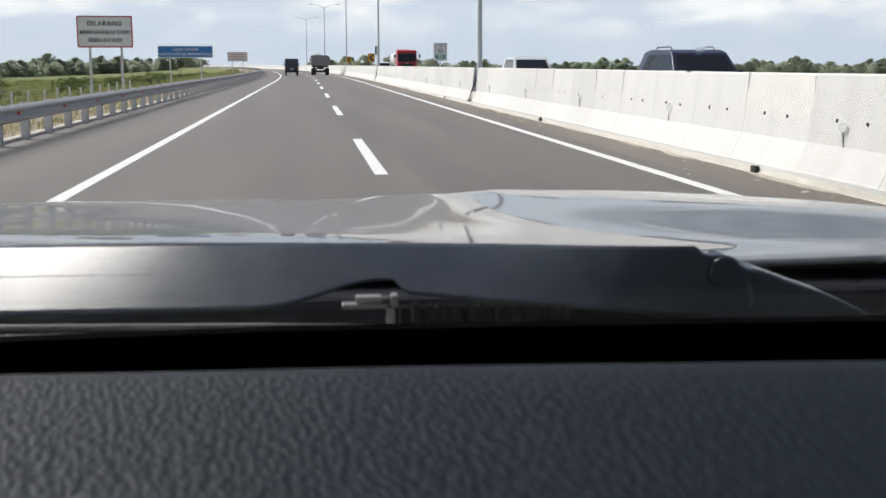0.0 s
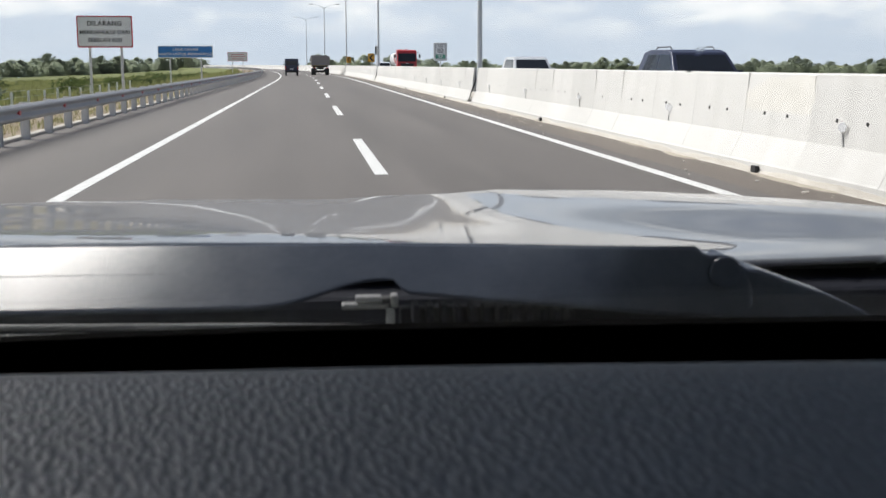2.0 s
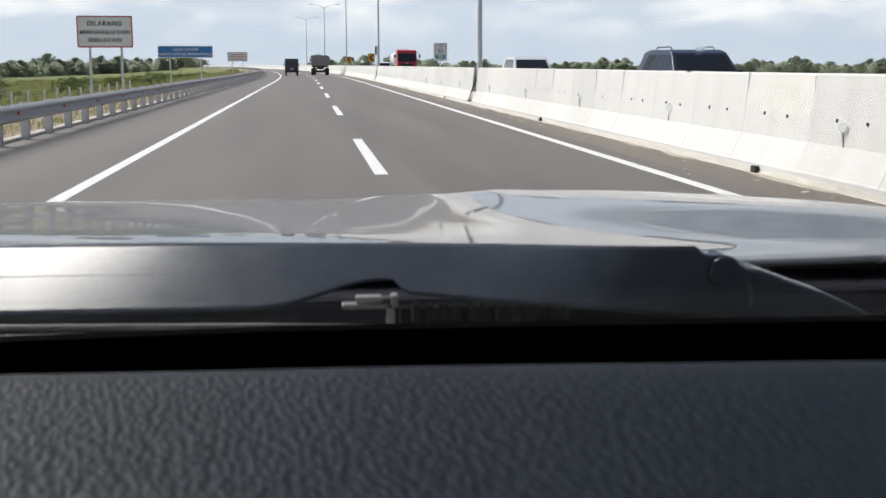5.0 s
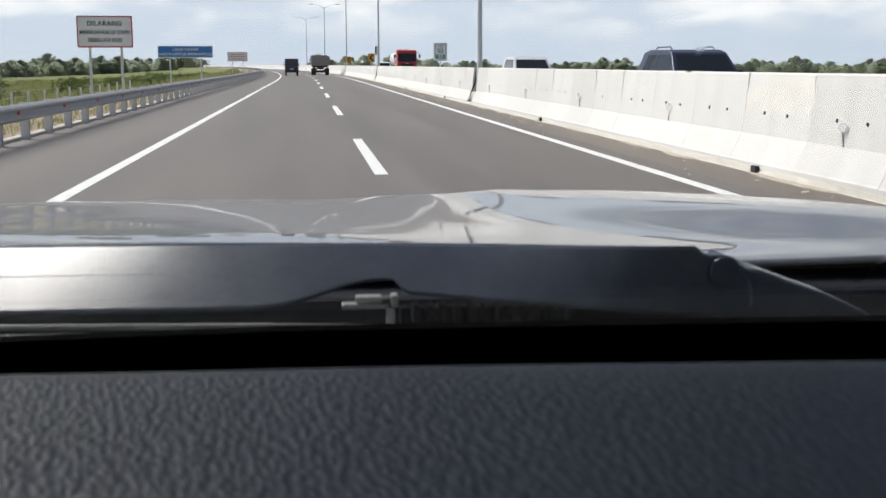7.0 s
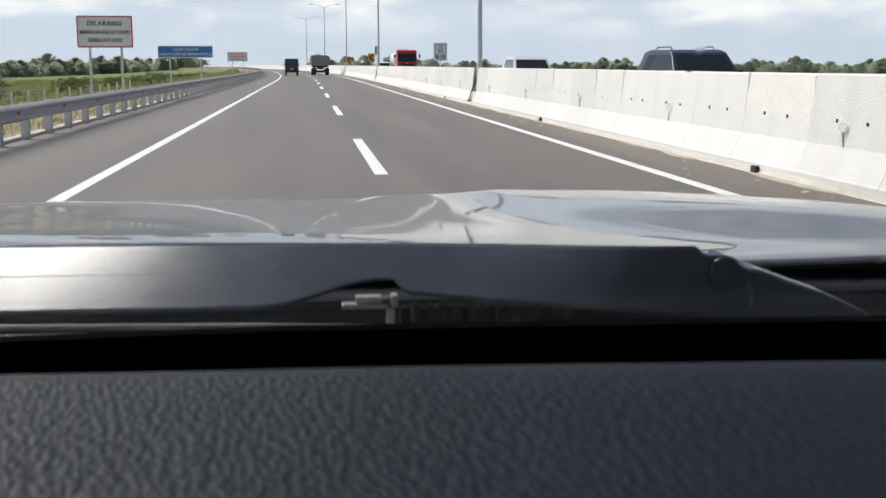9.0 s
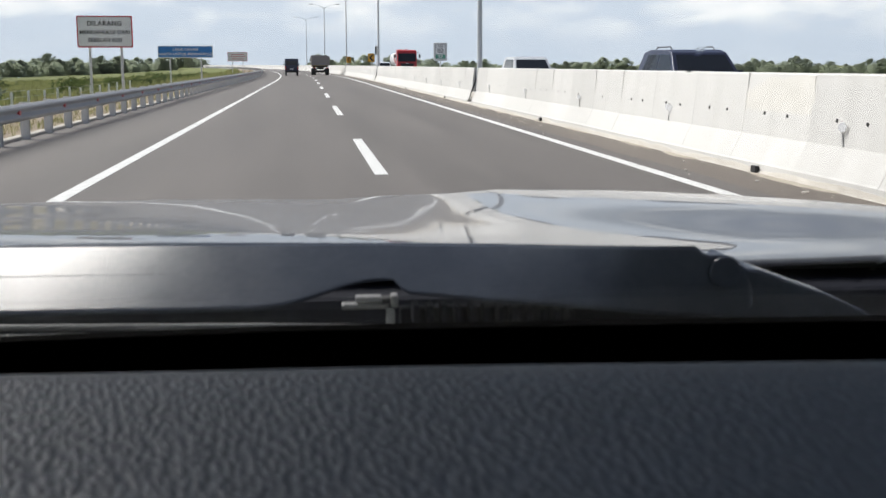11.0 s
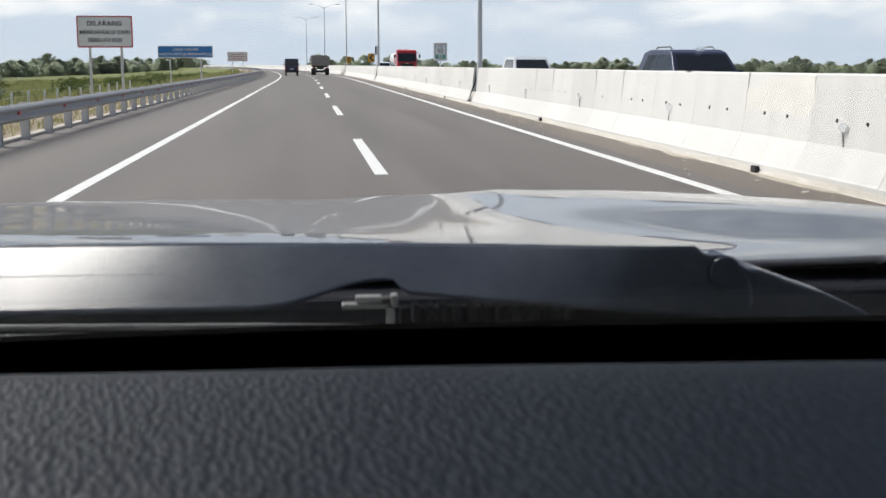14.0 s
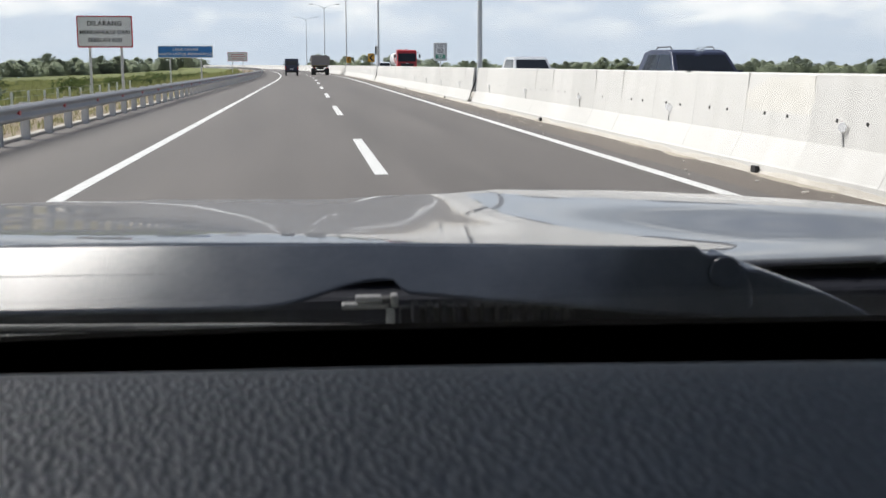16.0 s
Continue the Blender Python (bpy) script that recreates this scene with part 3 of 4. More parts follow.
# ---------------------------------------------------------------- signs
def lettering(text, size, mt, parent, at, name="lettering", bold=0.0, spacing=1.0):
    cu = bpy.data.curves.new(name, "FONT")
    cu.body, cu.size, cu.align_x, cu.align_y, cu.extrude, cu.offset, cu.space_character = text, size, "CENTER", "CENTER", 0.002, bold, spacing
    tmp = new(name, cu)
    me = bpy.data.meshes.new_from_object(tmp.evaluated_get(bpy.context.evaluated_depsgraph_get()))
    bpy.data.objects.remove(tmp)
    me.materials.clear()
    me.materials.append(mt)
    ob = new(name, me)
    ob.parent = parent
    ob.matrix_basis = pose(*at, 90, 0, 0)
    return ob


def rounded(w, h, r, seg=5):
    pts = []
    for cx, cz, a0 in ((w / 2 - r, h / 2 - r, 0), (-w / 2 + r, h / 2 - r, 90), (-w / 2 + r, -h / 2 + r, 180), (w / 2 - r, -h / 2 + r, 270)):
        for i in range(seg):
            a = radians(a0 + 90 * i / (seg - 1))
            pts.append((cx + r * math.cos(a), cz + r * math.sin(a)))
    return pts


def plate(name, w, h, r, depth, at, mt, parent, label=""):
    return part(name, bm_prism(rounded(w, h, r), depth, "xz", at), mt, parent, label)


def board_sign(label, m, w, h, low, field, border, lines, ink, gap):
    """A road sign board facing the traffic on two steel posts."""
    ob = thing("road_sign", label, "road sign", m)
    for s in (-1, 1):
        part("post", bm_cyl(0.055, low + h * 0.8 + 0.9, (s * gap / 2, 0.06, (low + h * 0.8 - 0.9) / 2), seg=12), post_steel, ob)
        part("clamp", bm_box((0.16, 0.03, 0.05), (s * gap / 2, 0.03, low + h * 0.3), 0.004), galvanised, ob)
    back_plate = plate("border", w, h, 0.07, 0.02, (0, 0, low + h / 2), border, ob)
    front = plate("board", w - 0.1, h - 0.1, 0.05, 0.02, (0, -0.004, low + h / 2), field, ob)
    for text, size, z in lines:
        lettering(text, size, ink, ob, (0, -0.016, low + z), bold=0.006, spacing=1.08)
    return ob


board_sign("white rectangular prohibition sign with red border on two posts", on_road(-8.25, 50.0, 0.0) @ pose(0, 0, 0, 0, 0, 1), 2.25, 1.3, 2.1,
           white_plate, red_plate, [("DILARANG", 0.27, 0.98), ("MENDAHULUI DARI", 0.215, 0.62), ("SEBELAH KIRI", 0.215, 0.3)], black_paint, 1.28)
board_sign("wide blue lane information sign with white lettering on two posts", on_road(-8.6, 86.0, -0.1), 3.9, 0.85, 2.0,
           blue_plate, white_plate, [("LAJUR KANAN", 0.26, 0.58), ("HANYA UNTUK MENDAHULUI", 0.26, 0.25)], white_plate, 2.2)
far_sign = board_sign("distant white rectangular road sign with red border on posts", on_road(-8.6, 170.0, -0.1), 2.8, 1.3, 2.0,
           white_plate, red_plate, [], black_paint, 1.5)
for z, w in ((2.95, 1.9), (2.65, 2.3), (2.33, 1.6)):
    part("text_bar", bm_box((w, 0.012, 0.08), (0, -0.016, z), 0.002), red_plate, far_sign)


def chevron_sign(m):
    ob = thing("chevron_sign", "yellow chevron bend sign with black arrow on the barrier", "road sign", m, "chevron signs")
    part("post", bm_cyl(0.035, 0.5, (0, 0.05, 0.24), seg=12), post_steel, ob)
    plate("border", 0.62, 0.78, 0.03, 0.016, (0, 0, 0.74), black_paint, ob)
    plate("board", 0.59, 0.75, 0.025, 0.016, (0, -0.003, 0.74), yellow_plate, ob)
    part("arrow", bm_prism([(-0.2, 0), (0.06, 0.3), (0.24, 0.3), (-0.02, 0), (0.24, -0.3), (0.06, -0.3)], 0.012, "xz", (0, -0.01, 0.74)), black_paint, ob)
    return ob


chev = chevron_sign(on_road(WALL_MID, 108.0, WALL_H))
copy_thing(chev, on_road(WALL_MID, 150.0, WALL_H))

km = thing("kilometre_marker", "white and green kilometre marker plate on the barrier", "road sign", on_road(WALL_MID, 52.5, WALL_H))
part("post", bm_cyl(0.04, 0.36, (0, 0.05, 0.16), seg=12, r2=0.03), white_plate, km)
plate("border", 0.62, 0.8, 0.05, 0.02, (0, 0, 0.68), white_plate, km)
plate("frame_line", 0.5, 0.68, 0.03, 0.02, (0, -0.003, 0.68), galvanised, km)
plate("board", 0.44, 0.62, 0.02, 0.02, (0, -0.006, 0.68), white_plate, km)
plate("green_field", 0.42, 0.17, 0.01, 0.02, (0, -0.009, 0.47), green_plate, km)
lettering("KM", 0.12, black_paint, km, (0, -0.018, 0.91), bold=0.003, spacing=1.2)
lettering("02", 0.27, black_paint, km, (0, -0.018, 0.71), bold=0.004)
lettering("800", 0.15, white_plate, km, (0, -0.021, 0.47), bold=0.003)


# ---------------------------------------------------------------- vehicles
def bm_wheel(r, w):
    tyre = bmesh.new()
    prof = [(r * 0.62, -w / 2), (r * 0.9, -w / 2), (r * 0.98, -w * 0.4), (r, -w * 0.25), (r, w * 0.25), (r * 0.98, w * 0.4), (r * 0.9, w / 2), (r * 0.62, w / 2)]
    rings = []
    for k in range(24):
        a = 2 * math.pi * k / 24
        rings.append([tyre.verts.new((x, q * math.cos(a), q * math.sin(a))) for q, x in prof])
    for k in range(24):
        p, q = rings[k], rings[(k + 1) % 24]
        for j in range(len(prof) - 1):
            tyre.faces.new((p[j], p[j + 1], q[j + 1], q[j]))
    return tyre


def wheel(parent, x, y, r, w, paint):
    t = part("wheel", bm_wheel(r, w), rubber, parent, "black tyre", True)
    t.matrix_basis = pose(x, y, r)
    rim = bm_cyl(r * 0.63, w * 0.7, (0, 0, 0), "x", seg=20, bevel=0.015)
    for k in range(5):
        a = 2 * math.pi * k / 5
        bm_box((w * 0.8, r * 0.1, r * 0.5), (0, 0.3 * r * math.cos(a), 0.3 * r * math.sin(a)), 0.008, rim, Matrix.Rotation(a - radians(90), 4, "X"))
    part("rim", rim, paint, t, "pale alloy rim")
    return t


def bm_loft(sections):
    """Closed rings of equal count joined in order, with capped ends."""
    bm = bmesh.new()
    rings = [[bm.verts.new(p) for p in s] for s in sections]
    n = len(rings[0])
    for a, b in zip(rings, rings[1:]):
        for j in range(n):
            bm.faces.new((a[j], a[(j + 1) % n], b[(j + 1) % n], b[j]))
    bm.faces.new(rings[0])
    bm.faces.new(rings[-1][::-1])
    return bm


def family_car(label, m, paint, rails=False, length=4.5, width=1.78, height=1.72):
    """A tall family car that drives towards -y of its own axes."""
    ob = thing("passenger_car", label, "car", m)
    h, l, w = height, length / 2, width / 2
    side = [(-l, 0.42), (-l + 0.03, 0.75), (-l + 0.35, 0.98), (-l + 1.05, 1.08), (l - 0.12, 1.1), (l, 0.8), (l - 0.02, 0.4), (l - 0.3, 0.26), (-l + 0.2, 0.26)]
    bm = bm_prism(side, width, "yz", bevel=0.05)
    part("body", bm, paint, ob)
    top = [(-l + 1.0, 1.06), (-l + 1.75, h - 0.08), (-l + 2.1, h - 0.01), (l - 0.9, h), (l - 0.4, h - 0.07), (l - 0.08, 1.08)]
    bm = bmesh.new()
    rings = []
    for x in (-1, 1):
        rings.append([bm.verts.new((x * (w - 0.04 - 0.24 * (z - 1.06)), y, z)) for y, z in top])
    bm.faces.new(rings[0])
    bm.faces.new(rings[1][::-1])
    for j in range(len(top)):
        k = (j + 1) % len(top)
        bm.faces.new((rings[0][j], rings[1][j], rings[1][k], rings[0][k]))
    bmesh.ops.recalc_face_normals(bm, faces=bm.faces)
    bmesh.ops.bevel(bm, geom=bm.edges[:], offset=0.03, segments=2, affect="EDGES", profile=0.5)
    part("cabin", bm, paint, ob)

    def inset(y, z, out=0.008):
        return w - 0.04 - 0.24 * (z - 1.06) + out

    for s in (-1, 1):
        for ya, yb, yc, yd in ((-l + 1.28, -l + 1.86, l - 1.9, l - 1.9), (l - 1.82, l - 1.82, l - 0.85, l - 0.55)):
            pts = [(ya, 1.12), (yb, h - 0.14), (yc, h - 0.12), (yd, 1.12)]
            bm = bmesh.new()
            a = [bm.verts.new((s * inset(y, z), y, z)) for y, z in pts]
            b = [bm.verts.new((s * inset(y, z, -0.02), y, z)) for y, z in pts]
            bm.faces.new(a)
            bm.faces.new(b[::-1])
            for j in range(4):
                bm.faces.new((a[j], a[(j + 1) % 4], b[(j + 1) % 4], b[j]))
            part("side_window", bm, tinted, ob, "dark tinted side window")
        mir = bm_box((0.2, 0.1, 0.15), (s * (w + 0.07), -l + 1.5, 1.16), 0.03)
        part("mirror", mir, paint, ob)
        part("headlamp", bm_box((0.36, 0.14, 0.16), (s * (w - 0.24), -l + 0.12, 0.8), 0.04), lamp_clear, ob)
        part("tail_lamp", bm_box((0.12, 0.1, 0.3), (s * (w - 0.12), l - 0.05, 0.95), 0.03), lamp_red, ob)
        for y in (-l + 0.85, l - 0.85):
            wheel(ob, s * (w - 0.1), y, 0.33, 0.2, galvanised)
        if rails:
            rail = part("roof_rail", bm_tube([(s * 0.55, -l + 2.2, h - 0.01), (s * 0.55, -l + 2.35, h + 0.06), (s * 0.55, l - 1.1, h + 0.06), (s * 0.55, l - 0.95, h)], 0.016, 8), black_paint, ob, "black roof rail")
    d = Vector((0, 0.75, h - 1.14)).normalized()
    for y0, z0, y1, z1, name in ((-l + 1.08, 1.12, -l + 1.68, h - 0.14, "windscreen"), (l - 0.13, 1.16, l - 0.36, h - 0.14, "rear_window")):
        sgn = -1 if name == "windscreen" else 1
        bm = bmesh.new()
        pts = [(-inset(y0, z0, -0.1), y0 + sgn * 0.022, z0), (inset(y0, z0, -0.1), y0 + sgn * 0.022, z0), (inset(y1, z1, -0.1), y1 + sgn * 0.022, z1), (-inset(y1, z1, -0.1), y1 + sgn * 0.022, z1)]
        a = [bm.verts.new(p) for p in pts]
        b = [bm.verts.new((p[0], p[1] - sgn * 0.04, p[2] - 0.01)) for p in pts]
        bm.faces.new(a)
        bm.faces.new(b[::-1])
        for j in range(4):
            bm.faces.new((a[j], a[(j + 1) % 4], b[(j + 1) % 4], b[j]))
        part(name, bm, tinted, ob, "dark tinted " + name.replace("_", " "))
    return ob


family_car("dark navy car with roof rails on the opposite carriageway", on_road(9.7, 28.6), navy_paint, True, height=1.75)
family_car("white car on the opposite carriageway", on_road(9.6, 50.0), white_paint)
family_car("white car far off on the opposite carriageway", on_road(9.5, 138.0), white_paint)


def tanker(m):
    ob = thing("tanker_truck", "red cab tanker truck with white and red tank", "truck", m)
    cab = part("cab", bm_prism([(-4.9, 0.55), (-5.0, 1.2), (-4.95, 1.8), (-4.72, 2.95), (-4.5, 3.12), (-3.2, 3.18), (-3.15, 0.55)], 2.4, "yz", bevel=0.13), red_paint, ob, "red cab")
    part("windscreen", bm_prism([(-5.0, 1.75), (-4.74, 2.8), (-4.7, 2.8), (-4.9, 1.75)], 2.14, "yz", (0, -0.006, 0), 0.012), tinted, cab, "dark windscreen")
    part("grille", bm_box((1.6, 0.06, 0.34), (0, -5.0, 1.35), 0.02), black_paint, cab)
    part("badge_plate", bm_box((0.3, 0.04, 0.07), (0, -5.02, 1.55), 0.01), white_plate, cab)
    part("bumper", bm_box((2.4, 0.2, 0.36), (0, -5.0, 0.62), 0.05), white_plate, cab)
    for s in (-1, 1):
        part("headlamp", bm_box((0.3, 0.08, 0.2), (s * 0.95, -5.06, 0.95), 0.03), lamp_clear, cab)
        part("side_window", bm_prism([(-4.75, 1.85), (-4.55, 2.7), (-3.65, 2.75), (-3.65, 1.85)], 0.03, "yz", (s * 1.2, 0, 0)), tinted, cab)
        arm = part("mirror_arm", bm_tube([(s * 1.15, -4.7, 2.85), (s * 1.5, -5.0, 2.8), (s * 1.52, -5.02, 2.4)], 0.02, 6), black_paint, cab)
        part("mirror", bm_box((0.22, 0.08, 0.42), (s * 1.52, -5.02, 2.4), 0.03), black_paint, cab)
    part("beacon", bm_cyl(0.08, 0.14, (0, -4.1, 3.24), seg=12, bevel=0.02), red_paint, cab)
    secs = []
    for y, k in ((-2.95, 0.86), (-2.8, 0.97), (-2.6, 1.0), (4.7, 1.0), (4.9, 0.97), (5.0, 0.86)):
        secs.append([(1.2 * k * math.copysign(abs(math.cos(a)) ** 0.8, math.cos(a)), y, 2.05 + 0.92 * k * math.copysign(abs(math.sin(a)) ** 0.8, math.sin(a))) for a in (2 * math.pi * j / 24 for j in range(24))])
    tank = part("tank", bm_loft(secs), tank_white, ob, "white tank with red front band", True)
    band = [[(1.215 * math.copysign(abs(math.cos(a)) ** 0.8, math.cos(a)), y, 2.05 + 0.935 * math.copysign(abs(math.sin(a)) ** 0.8, math.sin(a))) for a in (2 * math.pi * j / 24 for j in range(24))] for y in (-2.6, -1.2)]
    part("red_band", bm_loft(band), red_paint, tank)
    part("catwalk", bm_box((0.7, 6.6, 0.06), (0, 1.0, 3.02), 0.01), red_paint, tank)
    for s in (-1, 1):
        rail = bm_tube([(s * 0.4, -2.2, 3.0), (s * 0.4, -2.2, 3.25), (s * 0.4, 4.3, 3.25), (s * 0.4, 4.3, 3.0)], 0.025, 6)
        for y in (-0.6, 1.0, 2.6):
            bm_tube([(s * 0.4, y, 3.0), (s * 0.4, y, 3.25)], 0.02, 6, rail)
        part("handrail", rail, red_paint, tank)
        for y in (-4.1, 2.4, 3.7):
            wheel(ob, s * 1.05, y, 0.5, 0.3, galvanised)
    part("chassis", bm_box((0.9, 9.4, 0.3), (0, 0.2, 0.85), 0.02), dark_steel, ob)
    part("side_guard", bm_box((2.3, 3.4, 0.4), (0, -0.4, 0.95), 0.03), tank_white, ob)
    return ob


tanker(on_road(12.6, 146.0))


def dump_truck(m):
    ob = thing("dump_truck", "dump truck with a worn grey bed, seen from behind", "truck", m)
    bed = part("bed_floor", bm_box((2.3, 4.2, 0.16), (0, 0, 1.18), 0.02), dark_steel, ob)
    gate = part("tailgate", bm_box((2.3, 0.07, 1.2), (0, -2.12, 1.92), 0.015), bed_paint, ob, "worn grey tailgate")
    for z in (1.36, 1.72, 2.1, 2.46):
        part("gate_rib", bm_box((2.34, 0.07, 0.09), (0, -2.17, z), 0.012), bed_paint, gate)
    for x in (-1.1, -0.4, 0.4, 1.1):
        part("gate_post", bm_box((0.09, 0.06, 1.22), (x, -2.18, 1.92), 0.012), bed_paint, gate)
    for s in (-1, 1):
        board = part("side_board", bm_box((0.07, 4.2, 1.24), (s * 1.15, 0, 1.94), 0.015), bed_paint, ob)
        for y in (-1.7, -0.85, 0, 0.85, 1.7):
            part("board_rib", bm_box((0.06, 0.1, 1.2), (s * 1.2, y, 1.92), 0.012), bed_paint, board)
        part("mud_flap", bm_box((0.62, 0.03, 0.55), (s * 0.85, -2.0, 0.62), 0.01), rubber, ob)
        part("tail_lamp", bm_box((0.3, 0.08, 0.12), (s * 0.85, -2.16, 0.98), 0.02), lamp_red, ob)
        for dx in (0.75, 1.03):
            wheel(ob, s * dx, -1.3, 0.46, 0.25, galvanised)
        wheel(ob, s * 0.98, 2.9, 0.46, 0.26, galvanised)
        part("mirror", bm_box((0.16, 0.06, 0.34), (s * 1.2, 3.2, 2.0), 0.02), black_paint, ob)
    part("front_board", bm_box((2.3, 0.08, 1.35), (0, 2.1, 1.98), 0.015), bed_paint, ob)
    part("chassis", bm_box((0.8, 6.0, 0.26), (0, 0.6, 0.9), 0.02), dark_steel, ob)
    part("axle", bm_cyl(0.1, 1.5, (0, -1.3, 0.46), "x", seg=12), dark_steel, ob)
    part("under_bumper", bm_box((2.1, 0.08, 0.12), (0, -2.1, 0.6), 0.02), dark_steel, ob)
    part("plate", bm_box((0.45, 0.02, 0.14), (0, -2.16, 0.86), 0.004), white_plate, ob)
    cab = part("cab", bm_prism([(2.3, 1.1), (2.32, 2.25), (2.5, 2.42), (3.5, 2.38), (3.85, 1.6), (3.9, 1.02), (2.4, 1.02)], 2.1, "yz", bevel=0.06), yellow_paint, ob, "yellow cab")
    part("rear_window", bm_box((1.4, 0.03, 0.4), (0, 2.3, 2.0), 0.01), tinted, cab)
    return ob


dump_truck(on_road(2.75, 160.0))


def box_van(m):
    ob = thing("box_van", "dark blue box van seen from behind", "van", m)
    box = part("box_body", bm_prism([(-2.3, 0.55), (-2.34, 0.9), (-2.3, 2.0), (-2.15, 2.16), (1.4, 2.16), (1.45, 0.55)], 1.72, "yz", bevel=0.06), navy_paint, ob)
    part("rear_window", bm_box((1.3, 0.03, 0.5), (0, -2.33, 1.62), 0.02), tinted, box)
    part("rear_bumper", bm_box((1.72, 0.14, 0.22), (0, -2.36, 0.52), 0.04), dark_steel, box)
    part("cab", bm_prism([(1.4, 0.5), (1.4, 2.0), (1.9, 2.0), (2.5, 1.25), (2.62, 0.9), (2.62, 0.5)], 1.66, "yz", bevel=0.06), navy_paint, ob)
    part("plate", bm_box((0.4, 0.02, 0.13), (0, -2.36, 0.86), 0.004), white_plate, box)
    for s in (-1, 1):
        part("tail_lamp", bm_box((0.14, 0.06, 0.4), (s * 0.76, -2.33, 1.0), 0.02), lamp_red, box)
        part("mirror", bm_box((0.14, 0.08, 0.22), (s * 0.95, 1.9, 1.4), 0.03), black_paint, ob)
        for y in (-1.5, 1.6):
            wheel(ob, s * 0.72, y, 0.32, 0.2, galvanised)
    return ob


box_van(on_road(-1.2, 152.0))


# ---------------------------------------------------------------- trees, bushes, grass
def leaf_cloud(rand, clumps, per, size, spread):
    """Many small leaf blades round a set of clump centres, as one mesh's vertices and faces."""
    vs, fs = [], []
    for c, r in clumps:
        for _ in range(per):
            v = Vector((rand.gauss(0, 1), rand.gauss(0, 1), rand.gauss(0, 0.8)))
            v = v.normalized() * r * (0.45 + 0.6 * rand.random())
            p = Vector(c) + v
            u = Vector((rand.gauss(0, 1), rand.gauss(0, 1), rand.gauss(0, 0.6))).normalized()
            w = u.orthogonal().normalized()
            s = size * (0.6 + 0.8 * rand.random())
            k = len(vs)
            vs += [p - u * s, p + w * s * 0.55, p + u * s, p - w * s * 0.55]
            fs.append((k, k + 1, k + 2, k + 3))
    return vs, fs


def from_lists(name, vs, fs, mt, parent=None):
    me = bpy.data.meshes.new(name)
    me.from_pydata([tuple(v) for v in vs], [], fs)
    me.materials.append(mt)
    ob = new(name, me)
    ob.parent = parent
    return ob


def tree(seed, height, spread, m, lean=0.0):
    rand = random.Random(seed)
    ob = thing("tree", "broad-leaved tree at the edge of the meadow, leaves paled for haze", "tree", m, "distant trees")
    trunk = bm_tube([(0, 0, -0.3), (0.1 * lean, 0.05, height * 0.25), (0.25 * lean, 0.1, height * 0.5), (0.3 * lean, 0, height * 0.72)], height * 0.028, 7, None, height * 0.01)
    clumps = []
    for k in range(15):
        a = 2.4 * k + rand.random()
        z = height * (0.06 + 0.86 * k / 15)
        reach = spread * math.sin(math.pi * (0.3 + 0.6 * k / 15)) * (0.5 + 0.55 * rand.random())
        tip = (math.cos(a) * reach, math.sin(a) * reach, z)
        bm_tube([(0.2 * lean, 0, z * 0.72), (tip[0] * 0.5, tip[1] * 0.5, z * 0.9), tip], height * 0.012, 5, trunk, 0.015)
        clumps.append((tip, spread * (0.34 + 0.28 * rand.random())))
    clumps.append(((0.2 * lean, 0, height * 0.93), spread * 0.36))
    part("trunk", trunk, bark, ob)
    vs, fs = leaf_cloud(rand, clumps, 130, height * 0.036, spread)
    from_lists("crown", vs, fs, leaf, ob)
    return ob


def bush(seed, size, m):
    rand = random.Random(seed)
    ob = thing("bush", "green scrubby bush in the meadow grass", "bush", m, "meadow bushes")
    stems = bmesh.new()
    clumps = []
    for k in range(6):
        a = 1.05 * k + rand.random()
        tip = (math.cos(a) * size * 0.5, math.sin(a) * size * 0.5, size * (0.4 + 0.35 * rand.random()))
        bm_tube([(0, 0, -0.1), (tip[0] * 0.4, tip[1] * 0.4, tip[2] * 0.6), tip], size * 0.025, 5, stems, 0.008)
        clumps.append((tip, size * (0.24 + 0.16 * rand.random())))
    part("stems", stems, bark, ob)
    vs, fs = leaf_cloud(rand, clumps, 130, size * 0.05, size)
    from_lists("crown", vs, fs, bush_leaf, ob)
    return ob


rand = random.Random(21)
kinds = [tree(s, h, w, Matrix.Translation((0, 0, -60)), l) for s, h, w, l in
         ((1, 8.5, 3.0, 0.5), (2, 7.0, 3.2, -0.6), (3, 10.0, 2.8, 0.2), (4, 6.0, 2.8, 0.9), (5, 11.5, 3.6, -0.3), (6, 7.8, 3.8, 0.0))]


def plant(kind, x, y, k):
    m = pose(x + shift(min(y, FAR)), y, ground_height(x, y) - 0.1, 0, 0, rand.random() * 360) @ Matrix.Diagonal((1.5 * k, 1.5 * k, k, 1))
    return m


spots = []
for i in range(150):
    r = -0.31 + 0.225 * (i + rand.random()) / 150
    y = 290 + (r + 0.31) * 1700 + rand.uniform(-15, 40)
    spots.append((r * y - shift(y), y, rand.uniform(0.42, 0.74)))
for i in range(140):
    r = 0.01 + 0.535 * ((i + rand.random()) / 140) ** 1.25
    y = 540 - r * 330 + rand.uniform(-20, 45)
    spots.append((r * y - shift(y), y, rand.uniform(0.34, 0.62) * (1.25 if r < 0.13 else 1.0 + 0.25 * max(0.0, (0.3 - r) / 0.17))))
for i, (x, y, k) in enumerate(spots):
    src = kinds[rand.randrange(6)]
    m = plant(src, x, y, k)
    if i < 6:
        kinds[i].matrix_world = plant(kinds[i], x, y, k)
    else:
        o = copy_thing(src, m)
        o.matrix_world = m
